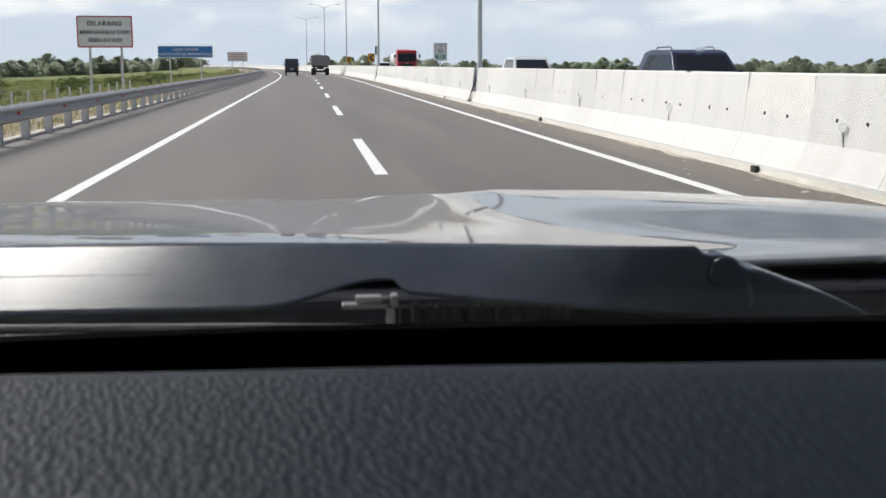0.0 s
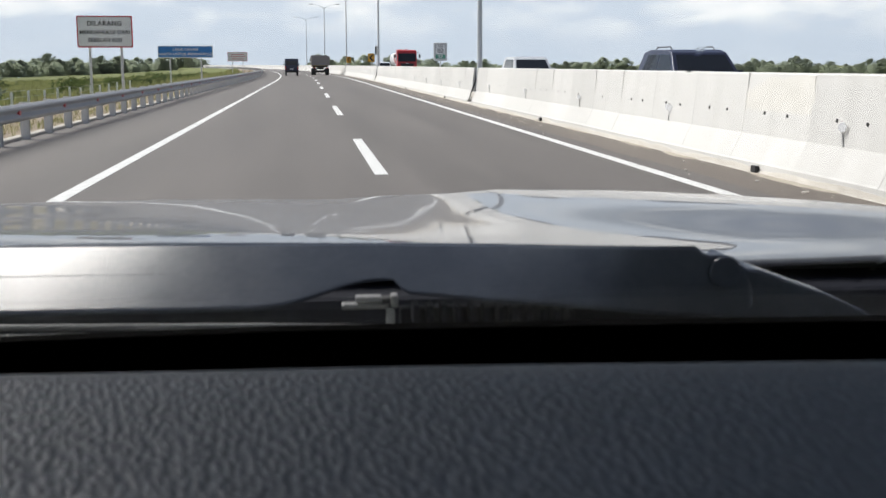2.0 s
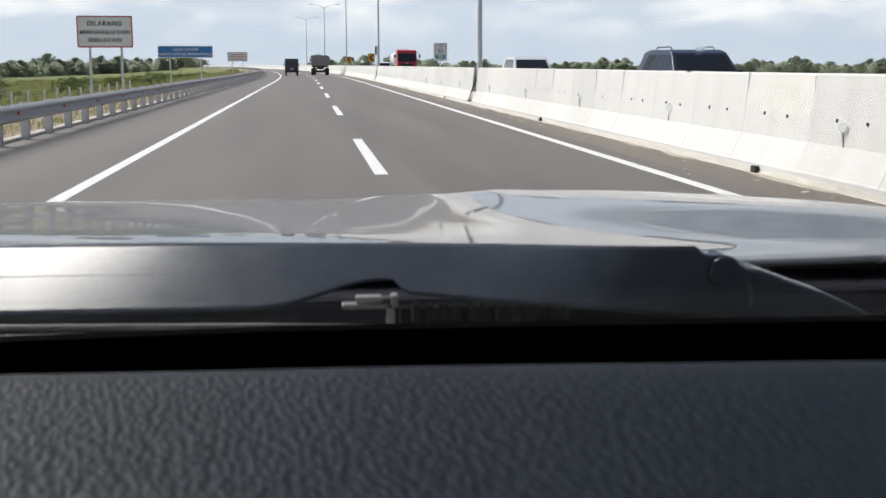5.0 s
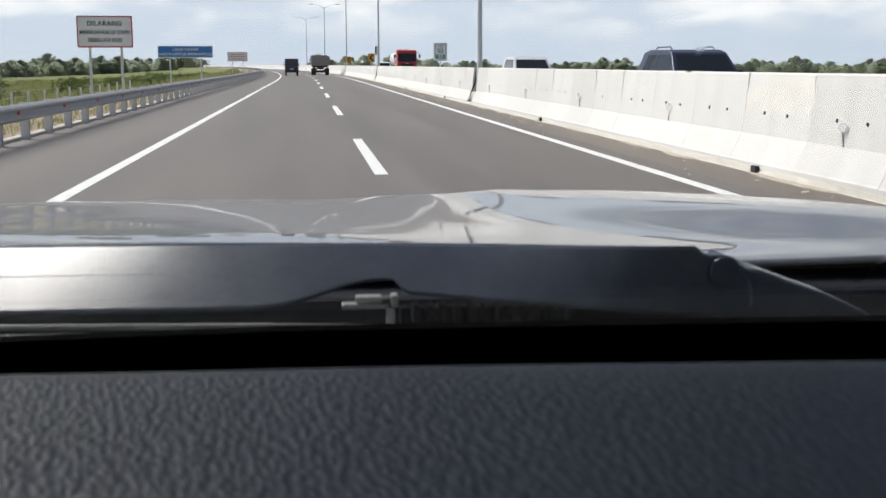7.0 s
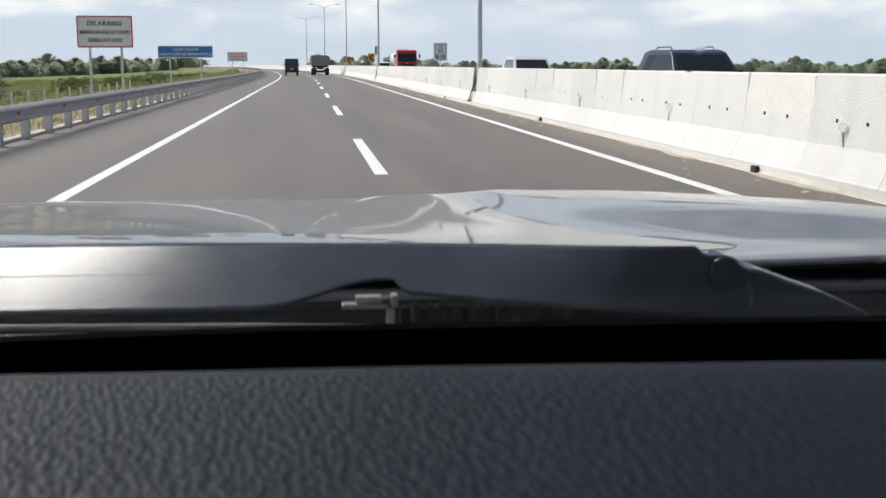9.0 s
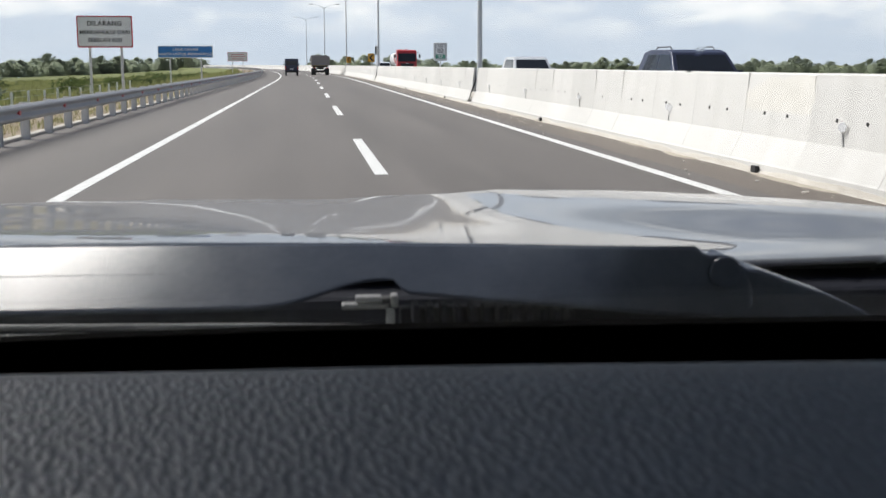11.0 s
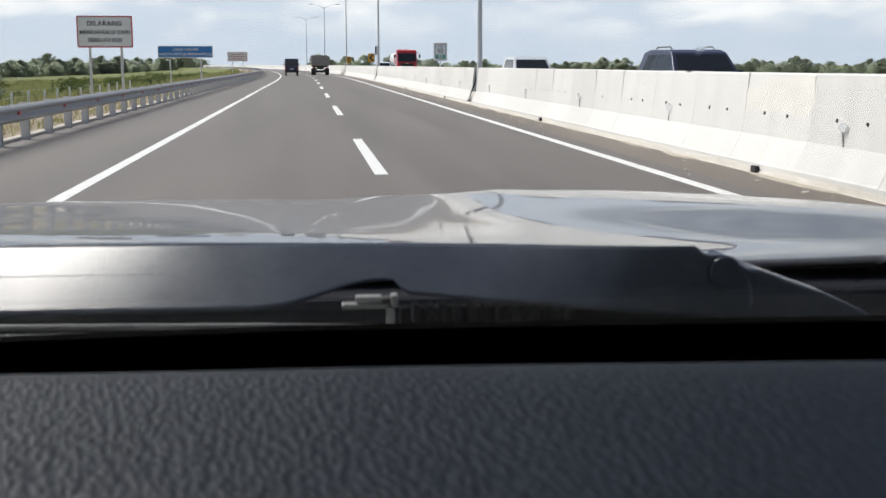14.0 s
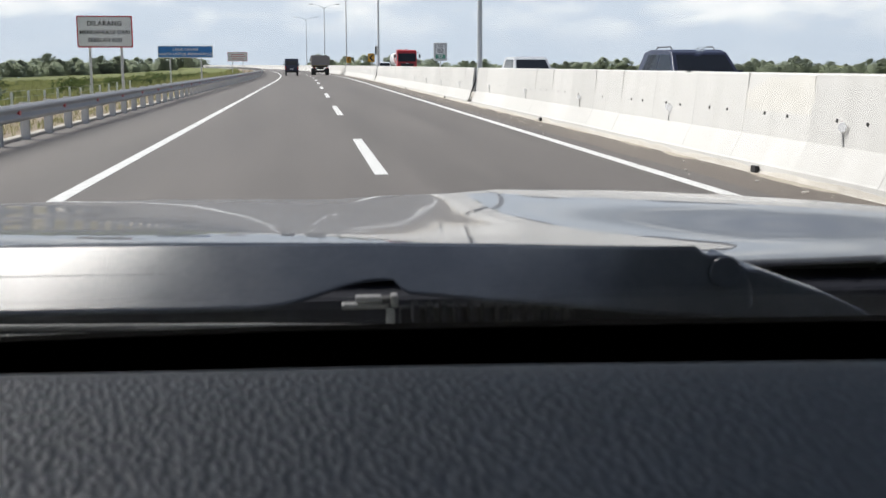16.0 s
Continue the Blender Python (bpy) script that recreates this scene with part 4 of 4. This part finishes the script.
near_tree = tree(11, 4.4, 1.7, on_road(-17.5, 62.0, ground_height(-17.5, 62.0)), 0.4)
near_tree["label"] = "small slender tree standing in the meadow grass"

bushes = [bush(s, k, on_road(x, y, ground_height(x, y) - 0.05)) for s, k, x, y in
          ((31, 2.0, -30, 88), (32, 1.4, -22, 70), (33, 2.6, -41, 120))]
for i in range(150):
    y = rand.uniform(40, 280)
    x = -13 - rand.random() ** 1.4 * (0.3 * y + 10)
    k = rand.uniform(0.4, 1.0)
    o = copy_thing(bushes[i % 3], on_road(x, y, ground_height(x, y) - 0.05))
    o.matrix_world = on_road(x, y, ground_height(x, y) - 0.05) @ pose(0, 0, 0, 0, 0, rand.random() * 360) @ Matrix.Diagonal((k, k, k * 0.8, 1))


def grass(name, label, n, mt, xr, yr, hr, seed, width=1.0):
    g = np.random.default_rng(seed)
    vs, fs = [], []
    for _ in range(n):
        y = yr[0] + (yr[1] - yr[0]) * g.random() ** 1.5
        x = xr[0] - (xr[0] - xr[1] + 0.22 * max(0, y - 20)) * g.random() ** 1.3
        z = ground_height(x, y) if x < -9.6 else (0.03 if x > -7.2 else 0.03 - (-7.2 - x) * 0.09)
        k = 1 + y / 90
        for _ in range(5):
            a = g.random() * 6.283
            h = (hr[0] + (hr[1] - hr[0]) * g.random()) * (0.8 + 0.2 * k)
            w = (0.012 * k + 0.01) * width
            bx, by = x + 0.12 * k * g.normal(), y + 0.12 * k * g.normal()
            dx, dy = math.cos(a), math.sin(a)
            i = len(vs)
            lean = h * 0.45 * g.random()
            vs += [(bx - dx * w + shift(y), by - dy * w, z - 0.05), (bx + dx * w + shift(y), by + dy * w, z - 0.05),
                   (bx + dx * w * 0.6 - dy * lean * 0.5 + shift(y), by + dy * w * 0.6 + dx * lean * 0.5, z + h * 0.65), (bx - dy * lean + shift(y), by + dx * lean, z + h)]
            fs += [(i, i + 1, i + 2), (i, i + 2, i + 3)]
    return tagged(from_lists(name, vs, fs, mt), label, "grass", kind="stuff")


grass("meadow_grass", "tall yellow-green meadow grass", 26000, blade_green, (-10.2, -40), (8, 260), (0.25, 0.75), 5)
grass("verge_grass", "sparse green grass on the sandy verge", 2400, blade_green, (-5.8, -10.5), (8, 110), (0.04, 0.15), 6, 0.5)
grass("dry_grass", "dry straw-coloured grass on the embankment", 600, dry_blade, (-7.2, -12.5), (30, 260), (0.2, 0.5), 8)
grass("verge_straw", "dry straw-coloured grass on the sandy verge", 1700, dry_blade, (-5.8, -9.0), (8, 120), (0.03, 0.12), 9, 0.6)


# ---------------------------------------------------------------- the car that carries the camera
CAR = REST @ pose(*EYE, 90 - 9.26, 0.1, -5.6).inverted()
own = thing("passenger_car", "grey metallic car with glossy bonnet and black dashboard", "car", CAR)
CX, HALF = -0.30, 0.86


def sstep(t):
    t = min(1.0, max(0.0, t))
    return t * t * (3 - 2 * t)


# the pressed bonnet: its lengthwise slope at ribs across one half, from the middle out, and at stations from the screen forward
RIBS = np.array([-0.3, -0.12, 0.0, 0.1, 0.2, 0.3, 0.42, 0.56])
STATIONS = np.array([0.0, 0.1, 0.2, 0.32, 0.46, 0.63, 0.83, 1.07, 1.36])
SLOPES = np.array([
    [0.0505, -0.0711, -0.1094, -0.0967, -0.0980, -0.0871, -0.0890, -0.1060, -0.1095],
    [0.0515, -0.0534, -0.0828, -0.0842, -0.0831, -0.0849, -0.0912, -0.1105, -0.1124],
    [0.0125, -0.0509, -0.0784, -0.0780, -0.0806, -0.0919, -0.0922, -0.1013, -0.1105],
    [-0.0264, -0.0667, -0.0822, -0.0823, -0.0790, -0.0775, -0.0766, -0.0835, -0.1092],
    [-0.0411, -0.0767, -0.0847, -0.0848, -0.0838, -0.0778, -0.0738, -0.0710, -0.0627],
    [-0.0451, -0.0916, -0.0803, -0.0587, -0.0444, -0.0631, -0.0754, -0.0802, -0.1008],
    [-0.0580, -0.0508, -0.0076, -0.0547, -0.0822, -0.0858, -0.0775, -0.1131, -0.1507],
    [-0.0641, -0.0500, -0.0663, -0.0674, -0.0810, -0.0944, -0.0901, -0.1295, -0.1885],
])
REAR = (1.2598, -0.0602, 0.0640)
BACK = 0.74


def blend(xs, x):
    """Weights of a smooth curve through stations xs, at the places x."""
    x = np.clip(np.asarray(x, float), xs[0], xs[-1])
    n = len(xs)
    one = np.eye(n)
    tangent = np.array([(one[min(n - 1, i + 1)] - one[max(0, i - 1)]) / (xs[min(n - 1, i + 1)] - xs[max(0, i - 1)]) for i in range(n)])
    i = np.clip(np.searchsorted(xs, x, side="right") - 1, 0, n - 2)
    h = xs[i + 1] - xs[i]
    t = (x - xs[i]) / h
    a, b, c, d = 2 * t ** 3 - 3 * t ** 2 + 1, (t ** 3 - 2 * t ** 2 + t) * h, 3 * t ** 2 - 2 * t ** 3, (t ** 3 - t ** 2) * h
    return a[:, None] * one[i] + b[:, None] * tangent[i] + c[:, None] * one[i + 1] + d[:, None] * tangent[i + 1]


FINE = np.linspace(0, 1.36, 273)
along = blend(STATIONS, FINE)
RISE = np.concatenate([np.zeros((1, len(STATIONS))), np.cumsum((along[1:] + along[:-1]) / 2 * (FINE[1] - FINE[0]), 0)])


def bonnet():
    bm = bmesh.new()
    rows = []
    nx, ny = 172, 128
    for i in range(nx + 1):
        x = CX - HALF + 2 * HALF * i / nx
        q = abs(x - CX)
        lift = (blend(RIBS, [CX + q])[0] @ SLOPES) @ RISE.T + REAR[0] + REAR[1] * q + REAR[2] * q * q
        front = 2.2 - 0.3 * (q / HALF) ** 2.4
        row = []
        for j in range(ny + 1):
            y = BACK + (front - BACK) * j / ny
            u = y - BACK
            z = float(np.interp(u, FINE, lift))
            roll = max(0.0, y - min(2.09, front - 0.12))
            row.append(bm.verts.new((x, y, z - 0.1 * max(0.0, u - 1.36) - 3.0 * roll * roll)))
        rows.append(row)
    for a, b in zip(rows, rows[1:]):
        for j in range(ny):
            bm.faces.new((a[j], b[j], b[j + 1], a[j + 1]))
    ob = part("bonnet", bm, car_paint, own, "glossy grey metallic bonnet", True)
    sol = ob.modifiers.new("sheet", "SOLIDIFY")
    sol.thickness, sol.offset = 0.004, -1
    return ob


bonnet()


def shell(name, size, at, mt, bevel=0.02, label="", turn=None):
    return part(name, bm_box(size, at, bevel, turn=turn), mt, own, label)


# nose, flanks and floor
shell("front_bumper", (2 * HALF - 0.06, 0.36, 0.78), (CX, 2.01, 0.69), car_paint, 0.1)
shell("grille", (1.0, 0.05, 0.2), (CX, 2.18, 0.75), black_paint, 0.02)
for s in (-1, 1):
    wing = part("wing", bm_prism([(0.62, 0.32), (0.62, 1.222), (1.2, 1.2), (1.6, 1.16), (1.84, 1.1), (1.98, 0.95), (2.02, 0.5), (1.95, 0.32), (1.75, 0.32), (1.6, 0.62), (1.3, 0.7), (1.0, 0.6), (0.88, 0.32)], 0.06, "yz", (CX + s * (HALF - 0.03), 0, 0), 0.015), car_paint, own)
    part("headlamp", bm_box((0.36, 0.14, 0.16), (CX + s * 0.6, 2.14, 0.92), 0.04), lamp_clear, own)
    part("door", bm_prism([(0.62, 0.34), (0.62, 1.12), (-2.3, 1.14), (-2.3, 0.34)], 0.07, "yz", (CX + s * (HALF - 0.035), 0, 0), 0.015), car_paint, own)
    part("side_window", bm_prism([(0.42, 1.16), (-0.3, 1.66), (-2.27, 1.66), (-2.29, 1.16)], 0.012, "yz", (CX + s * (HALF - 0.08), 0, 0)), tinted, own, "dark tinted side window")
    part("windscreen_pillar", bm_tube([(CX + s * (HALF - 0.09), 0.56, 1.12), (CX + s * (HALF - 0.12), 0.1, 1.43), (CX + s * (HALF - 0.17), -0.34, 1.7)], 0.045, 8), car_paint, own)
    part("mirror", bm_box((0.2, 0.12, 0.16), (CX + s * (HALF + 0.1), 0.2, 1.2), 0.04), car_paint, own)
    for y in (1.38, -1.35):
        wheel(own, CX + s * (HALF - 0.12), y, 0.33, 0.2, galvanised)
shell("floor_pan", (2 * HALF - 0.1, 4.1, 0.06), (CX, -0.25, 0.33), dark_steel)
shell("bulkhead", (2 * HALF - 0.1, 0.04, 0.62), (CX, 0.6, 0.68), dark_steel)
shell("tailgate", (2 * HALF - 0.1, 0.07, 1.36), (CX, -2.32, 1.0), car_paint, 0.03)
for s in (-1, 1):
    part("rear_pillar", bm_box((0.07, 0.24, 0.6), (CX + s * (HALF - 0.085), -2.24, 1.4), 0.02), car_paint, own)
    part("roof_rail_trim", bm_box((0.07, 2.0, 0.08), (CX + s * (HALF - 0.085), -1.34, 1.665), 0.02), car_paint, own)
roof_rows = []
bm = bmesh.new()
for j in range(13):
    y = -0.34 - 2.02 * j / 12
    z = 1.70 + 0.06 * math.sin(math.pi * (0.15 + 0.75 * j / 12))
    roof_rows.append([bm.verts.new((CX + (HALF - 0.05) * (i / 6 - 1), y, z - 0.07 * abs(i / 6 - 1) ** 4)) for i in range(13)])
for a, b in zip(roof_rows, roof_rows[1:]):
    for i in range(12):
        bm.faces.new((a[i], a[i + 1], b[i + 1], b[i]))
roof = part("roof", bm, car_paint, own, smooth=True)
sol = roof.modifiers.new("sheet", "SOLIDIFY")
sol.thickness, sol.offset = 0.05, -1
part("headliner", bm_box((2 * HALF - 0.3, 1.9, 0.02), (CX, -1.32, 1.665), 0.005), cabin_dark, own)


# windscreen: a slanted pane with a black printed border along its foot
def screen_y(z):
    return 0.62 - (z - 1.15) / 0.62


def pane(z0, z1, x0, x1, thick, out, drop=0.0):
    bm = bmesh.new()
    n = Vector((0, 0.53, 0.85)).normalized()
    spots = [(x, z - (drop * sstep(-x / 0.16) if z == z1 else 0.0)) for z in (z0, z1) for x in np.linspace(x0, x1, 17)]
    base = [Vector((x, screen_y(z) - 0.03 * ((x - CX) / HALF) ** 2, z)) + n * out for x, z in spots]
    lo = [bm.verts.new(p) for p in base]
    hi = [bm.verts.new(p + n * thick) for p in base]
    for i in range(16):
        bm.faces.new((lo[i], lo[i + 1], lo[17 + i + 1], lo[17 + i]))
        bm.faces.new((hi[i], hi[17 + i], hi[17 + i + 1], hi[i + 1]))
        bm.faces.new((lo[i], hi[i], hi[i + 1], lo[i + 1]))
        bm.faces.new((lo[17 + i], lo[17 + i + 1], hi[17 + i + 1], hi[17 + i]))
    bm.faces.new((lo[0], lo[17], hi[17], hi[0]))
    bm.faces.new((lo[16], hi[16], hi[33], lo[33]))
    return bm


screen = part("windscreen", pane(1.12, 1.70, CX - HALF + 0.1, CX + HALF - 0.1, 0.004, 0.0), glass, own, "clear laminated windscreen")
screen.visible_shadow = False
part("black_border", pane(1.10, 1.292, CX - HALF + 0.11, CX + HALF - 0.11, 0.002, -0.006, 0.004), frit, own, "black printed glass border")

# cowl between the glass and the bonnet
cowl = part("cowl_panel", bm_prism([(0.5, 1.1), (0.56, 1.165), (0.69, 1.19), (0.70, 1.235), (0.79, 1.232), (0.79, 1.1)], 2 * HALF - 0.12, "yz", (CX, 0, 0), 0.006), cowl_black, own, "black plastic cowl panel")
for i in range(12):
    x = 0.0325 + 0.0056 * i
    part("vent_rib", bm_box((0.0026, 0.012, 0.008), (x, 0.446, 1.2815 - 0.0003 * i), 0.0006), cowl_black, cowl)


# Made-up dark block, added to keep the gap under the wiper arm black.
part("vent_back", bm_box((0.118, 0.008, 0.016), (0.086, 0.457, 1.2735), 0.001), cowl_black, cowl)


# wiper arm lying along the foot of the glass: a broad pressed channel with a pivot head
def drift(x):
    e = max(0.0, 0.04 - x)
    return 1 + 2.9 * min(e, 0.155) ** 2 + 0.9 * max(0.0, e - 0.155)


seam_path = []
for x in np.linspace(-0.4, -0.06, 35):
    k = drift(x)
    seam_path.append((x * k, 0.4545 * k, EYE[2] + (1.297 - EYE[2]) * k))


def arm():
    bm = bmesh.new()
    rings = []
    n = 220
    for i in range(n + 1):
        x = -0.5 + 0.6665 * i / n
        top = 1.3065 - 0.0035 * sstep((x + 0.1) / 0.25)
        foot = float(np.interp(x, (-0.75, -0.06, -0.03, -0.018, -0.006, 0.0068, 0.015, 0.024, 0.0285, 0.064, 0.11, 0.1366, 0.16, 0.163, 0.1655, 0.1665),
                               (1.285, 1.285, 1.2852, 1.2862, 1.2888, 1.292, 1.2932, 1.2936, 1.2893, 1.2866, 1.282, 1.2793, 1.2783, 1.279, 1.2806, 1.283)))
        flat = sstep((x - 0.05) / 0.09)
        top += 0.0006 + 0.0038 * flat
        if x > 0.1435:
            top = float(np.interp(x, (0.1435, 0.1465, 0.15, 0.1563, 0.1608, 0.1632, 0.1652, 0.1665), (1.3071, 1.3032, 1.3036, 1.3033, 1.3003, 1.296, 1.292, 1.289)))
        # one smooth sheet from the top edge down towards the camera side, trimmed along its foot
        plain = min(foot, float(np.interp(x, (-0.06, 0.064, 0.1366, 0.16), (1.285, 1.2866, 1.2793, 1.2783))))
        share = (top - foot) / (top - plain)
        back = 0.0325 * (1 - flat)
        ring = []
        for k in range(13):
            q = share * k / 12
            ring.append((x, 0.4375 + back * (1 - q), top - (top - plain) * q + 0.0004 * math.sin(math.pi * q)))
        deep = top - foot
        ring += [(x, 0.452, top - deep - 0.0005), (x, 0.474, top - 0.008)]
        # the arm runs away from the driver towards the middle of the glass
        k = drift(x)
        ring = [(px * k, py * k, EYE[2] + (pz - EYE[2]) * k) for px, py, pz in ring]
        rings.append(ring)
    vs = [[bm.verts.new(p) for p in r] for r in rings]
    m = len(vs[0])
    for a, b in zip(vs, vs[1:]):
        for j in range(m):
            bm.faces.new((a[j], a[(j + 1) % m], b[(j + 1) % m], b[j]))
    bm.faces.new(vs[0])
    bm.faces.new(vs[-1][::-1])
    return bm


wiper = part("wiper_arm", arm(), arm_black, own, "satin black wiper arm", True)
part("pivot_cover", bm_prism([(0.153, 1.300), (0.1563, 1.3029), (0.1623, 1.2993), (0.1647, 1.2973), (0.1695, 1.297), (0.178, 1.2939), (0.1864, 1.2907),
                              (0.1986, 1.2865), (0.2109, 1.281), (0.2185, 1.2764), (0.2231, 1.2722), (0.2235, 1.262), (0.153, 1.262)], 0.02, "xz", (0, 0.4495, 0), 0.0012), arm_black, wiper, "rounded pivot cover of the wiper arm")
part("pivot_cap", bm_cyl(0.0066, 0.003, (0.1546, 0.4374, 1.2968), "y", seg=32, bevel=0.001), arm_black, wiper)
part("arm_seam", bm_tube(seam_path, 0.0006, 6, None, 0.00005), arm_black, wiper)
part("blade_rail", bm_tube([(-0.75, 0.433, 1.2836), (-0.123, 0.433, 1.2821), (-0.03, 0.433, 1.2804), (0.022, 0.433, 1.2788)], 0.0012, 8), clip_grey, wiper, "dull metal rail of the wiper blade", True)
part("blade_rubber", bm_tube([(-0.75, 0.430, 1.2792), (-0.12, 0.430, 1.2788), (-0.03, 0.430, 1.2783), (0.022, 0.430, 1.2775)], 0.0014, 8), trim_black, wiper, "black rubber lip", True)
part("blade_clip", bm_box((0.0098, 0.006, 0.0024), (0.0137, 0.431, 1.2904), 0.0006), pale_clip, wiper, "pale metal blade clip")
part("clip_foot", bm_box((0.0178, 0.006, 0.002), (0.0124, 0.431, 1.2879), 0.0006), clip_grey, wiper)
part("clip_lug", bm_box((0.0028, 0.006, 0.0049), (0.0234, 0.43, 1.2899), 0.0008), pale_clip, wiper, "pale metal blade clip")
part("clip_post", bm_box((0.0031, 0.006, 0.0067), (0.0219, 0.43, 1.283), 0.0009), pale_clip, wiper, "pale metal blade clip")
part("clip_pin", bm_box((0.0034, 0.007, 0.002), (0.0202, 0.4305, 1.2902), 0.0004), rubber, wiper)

# dashboard top, with a soft rounded far edge
bm = bmesh.new()
rows = []
prof = [(-0.45, 1.296), (-0.3, 1.305), (-0.1, 1.312), (0.05, 1.3155), (0.15, 1.3176), (0.19, 1.3183), (0.21, 1.318), (0.221, 1.3168), (0.2275, 1.3138), (0.2305, 1.308), (0.231, 1.3), (0.231, 1.24), (0.30, 1.235), (0.5, 1.18), (0.5, 1.0), (-0.45, 1.0)]
for i in range(41):
    x = CX + (HALF - 0.09) * (i / 20 - 1)
    # the far edge runs a little askew and rises to one side
    skew = 0.006 * -x / 0.1 * (1 if abs(x) < 0.3 else 0.3 / abs(x))
    rise = 0.0009 * sstep((x + 0.07) / 0.1)
    rows.append([bm.verts.new((x, y + (skew if 0.1 < y < 0.235 else 0), z + (rise if 0.1 < y < 0.235 and z > 1.3 else 0))) for y, z in prof])
for a, b in zip(rows, rows[1:]):
    for j in range(len(prof)):
        bm.faces.new((a[j], a[(j + 1) % len(prof)], b[(j + 1) % len(prof)], b[j]))
bm.faces.new(rows[0])
bm.faces.new(rows[-1][::-1])
part("dashboard", bm, dash_skin, own, "dark grey grained dashboard top", True)


# ---------------------------------------------------------------- loose stones along the foot of the barrier
pebbles = bmesh.new()
rand = random.Random(77)
for i in range(170):
    y = 6 + 60 * rand.random() ** 1.4
    x = WALL_X - 0.1 - 0.9 * rand.random() ** 2.2
    r = 0.008 + 0.02 * rand.random() ** 2
    own_bm = bmesh.new()
    bmesh.ops.create_icosphere(own_bm, subdivisions=1, radius=r)
    bmesh.ops.scale(own_bm, vec=(1, 1.3, 0.6), verts=own_bm.verts)
    bmesh.ops.translate(own_bm, vec=(x + shift(y), y, r * 0.4), verts=own_bm.verts)
    join(pebbles, own_bm)
tagged(link("loose_stones", pebbles, raw_concrete), "loose pale stones and grit beside the barrier", "stones", kind="stuff")


# ---------------------------------------------------------------- small tower far off beyond the trees
tower = thing("water_tower", "small pale water tower far off beyond the trees", "tower", pose(158.0, 500.0, -2.7))
for sx in (-1, 1):
    for sy in (-1, 1):
        part("leg", bm_tube([(1.5 * sx, 1.5 * sy, 0), (1.2 * sx, 1.2 * sy, 5.2)], 0.16, 6), raw_concrete, tower)
for z in (1.8, 3.6):
    part("brace", bm_box((2.9, 0.12, 0.16), (0, -1.36, z), 0.01), raw_concrete, tower)
    part("brace", bm_box((0.12, 2.9, 0.16), (-1.36, 0, z), 0.01), raw_concrete, tower)
part("platform", bm_box((3.6, 3.6, 0.25), (0, 0, 5.3), 0.03), raw_concrete, tower)
tank_body = part("tank", bm_cyl(1.45, 2.0, (0, 0, 6.4), seg=20, bevel=0.08), tank_white, tower)
part("tank_roof", bm_cyl(1.55, 0.5, (0, 0, 7.62), r2=0.2, seg=20), tank_white, tank_body)


# ---------------------------------------------------------------- sand blown against the foot of the barrier
drifts = bmesh.new()
rand = random.Random(91)
for i in range(16):
    y0, length = 9 + 3.4 * i + rand.uniform(-1, 1), rand.uniform(0.7, 2.6)
    width = rand.uniform(0.08, 0.26)
    n = 14
    inner, crest, outer = [], [], []
    for k in range(n + 1):
        y = y0 + length * k / n
        w = width * math.sin(math.pi * k / n) ** 0.6 * (0.65 + 0.7 * abs(noise.noise(Vector((y * 3.1, i, 2))))) + 0.004
        x = WALL_X - 0.03 + shift(y)
        inner.append(drifts.verts.new((x, y, 0.018)))
        crest.append(drifts.verts.new((x - w * 0.6, y, 0.011)))
        outer.append(drifts.verts.new((x - w, y, -0.002)))
    for k in range(n):
        drifts.faces.new((inner[k], crest[k], crest[k + 1], inner[k + 1]))
        drifts.faces.new((crest[k], outer[k], outer[k + 1], crest[k + 1]))
tagged(link("sand_drifts", drifts, pale_sand, True), "pale sand blown against the foot of the barrier", "sand", kind="stuff")
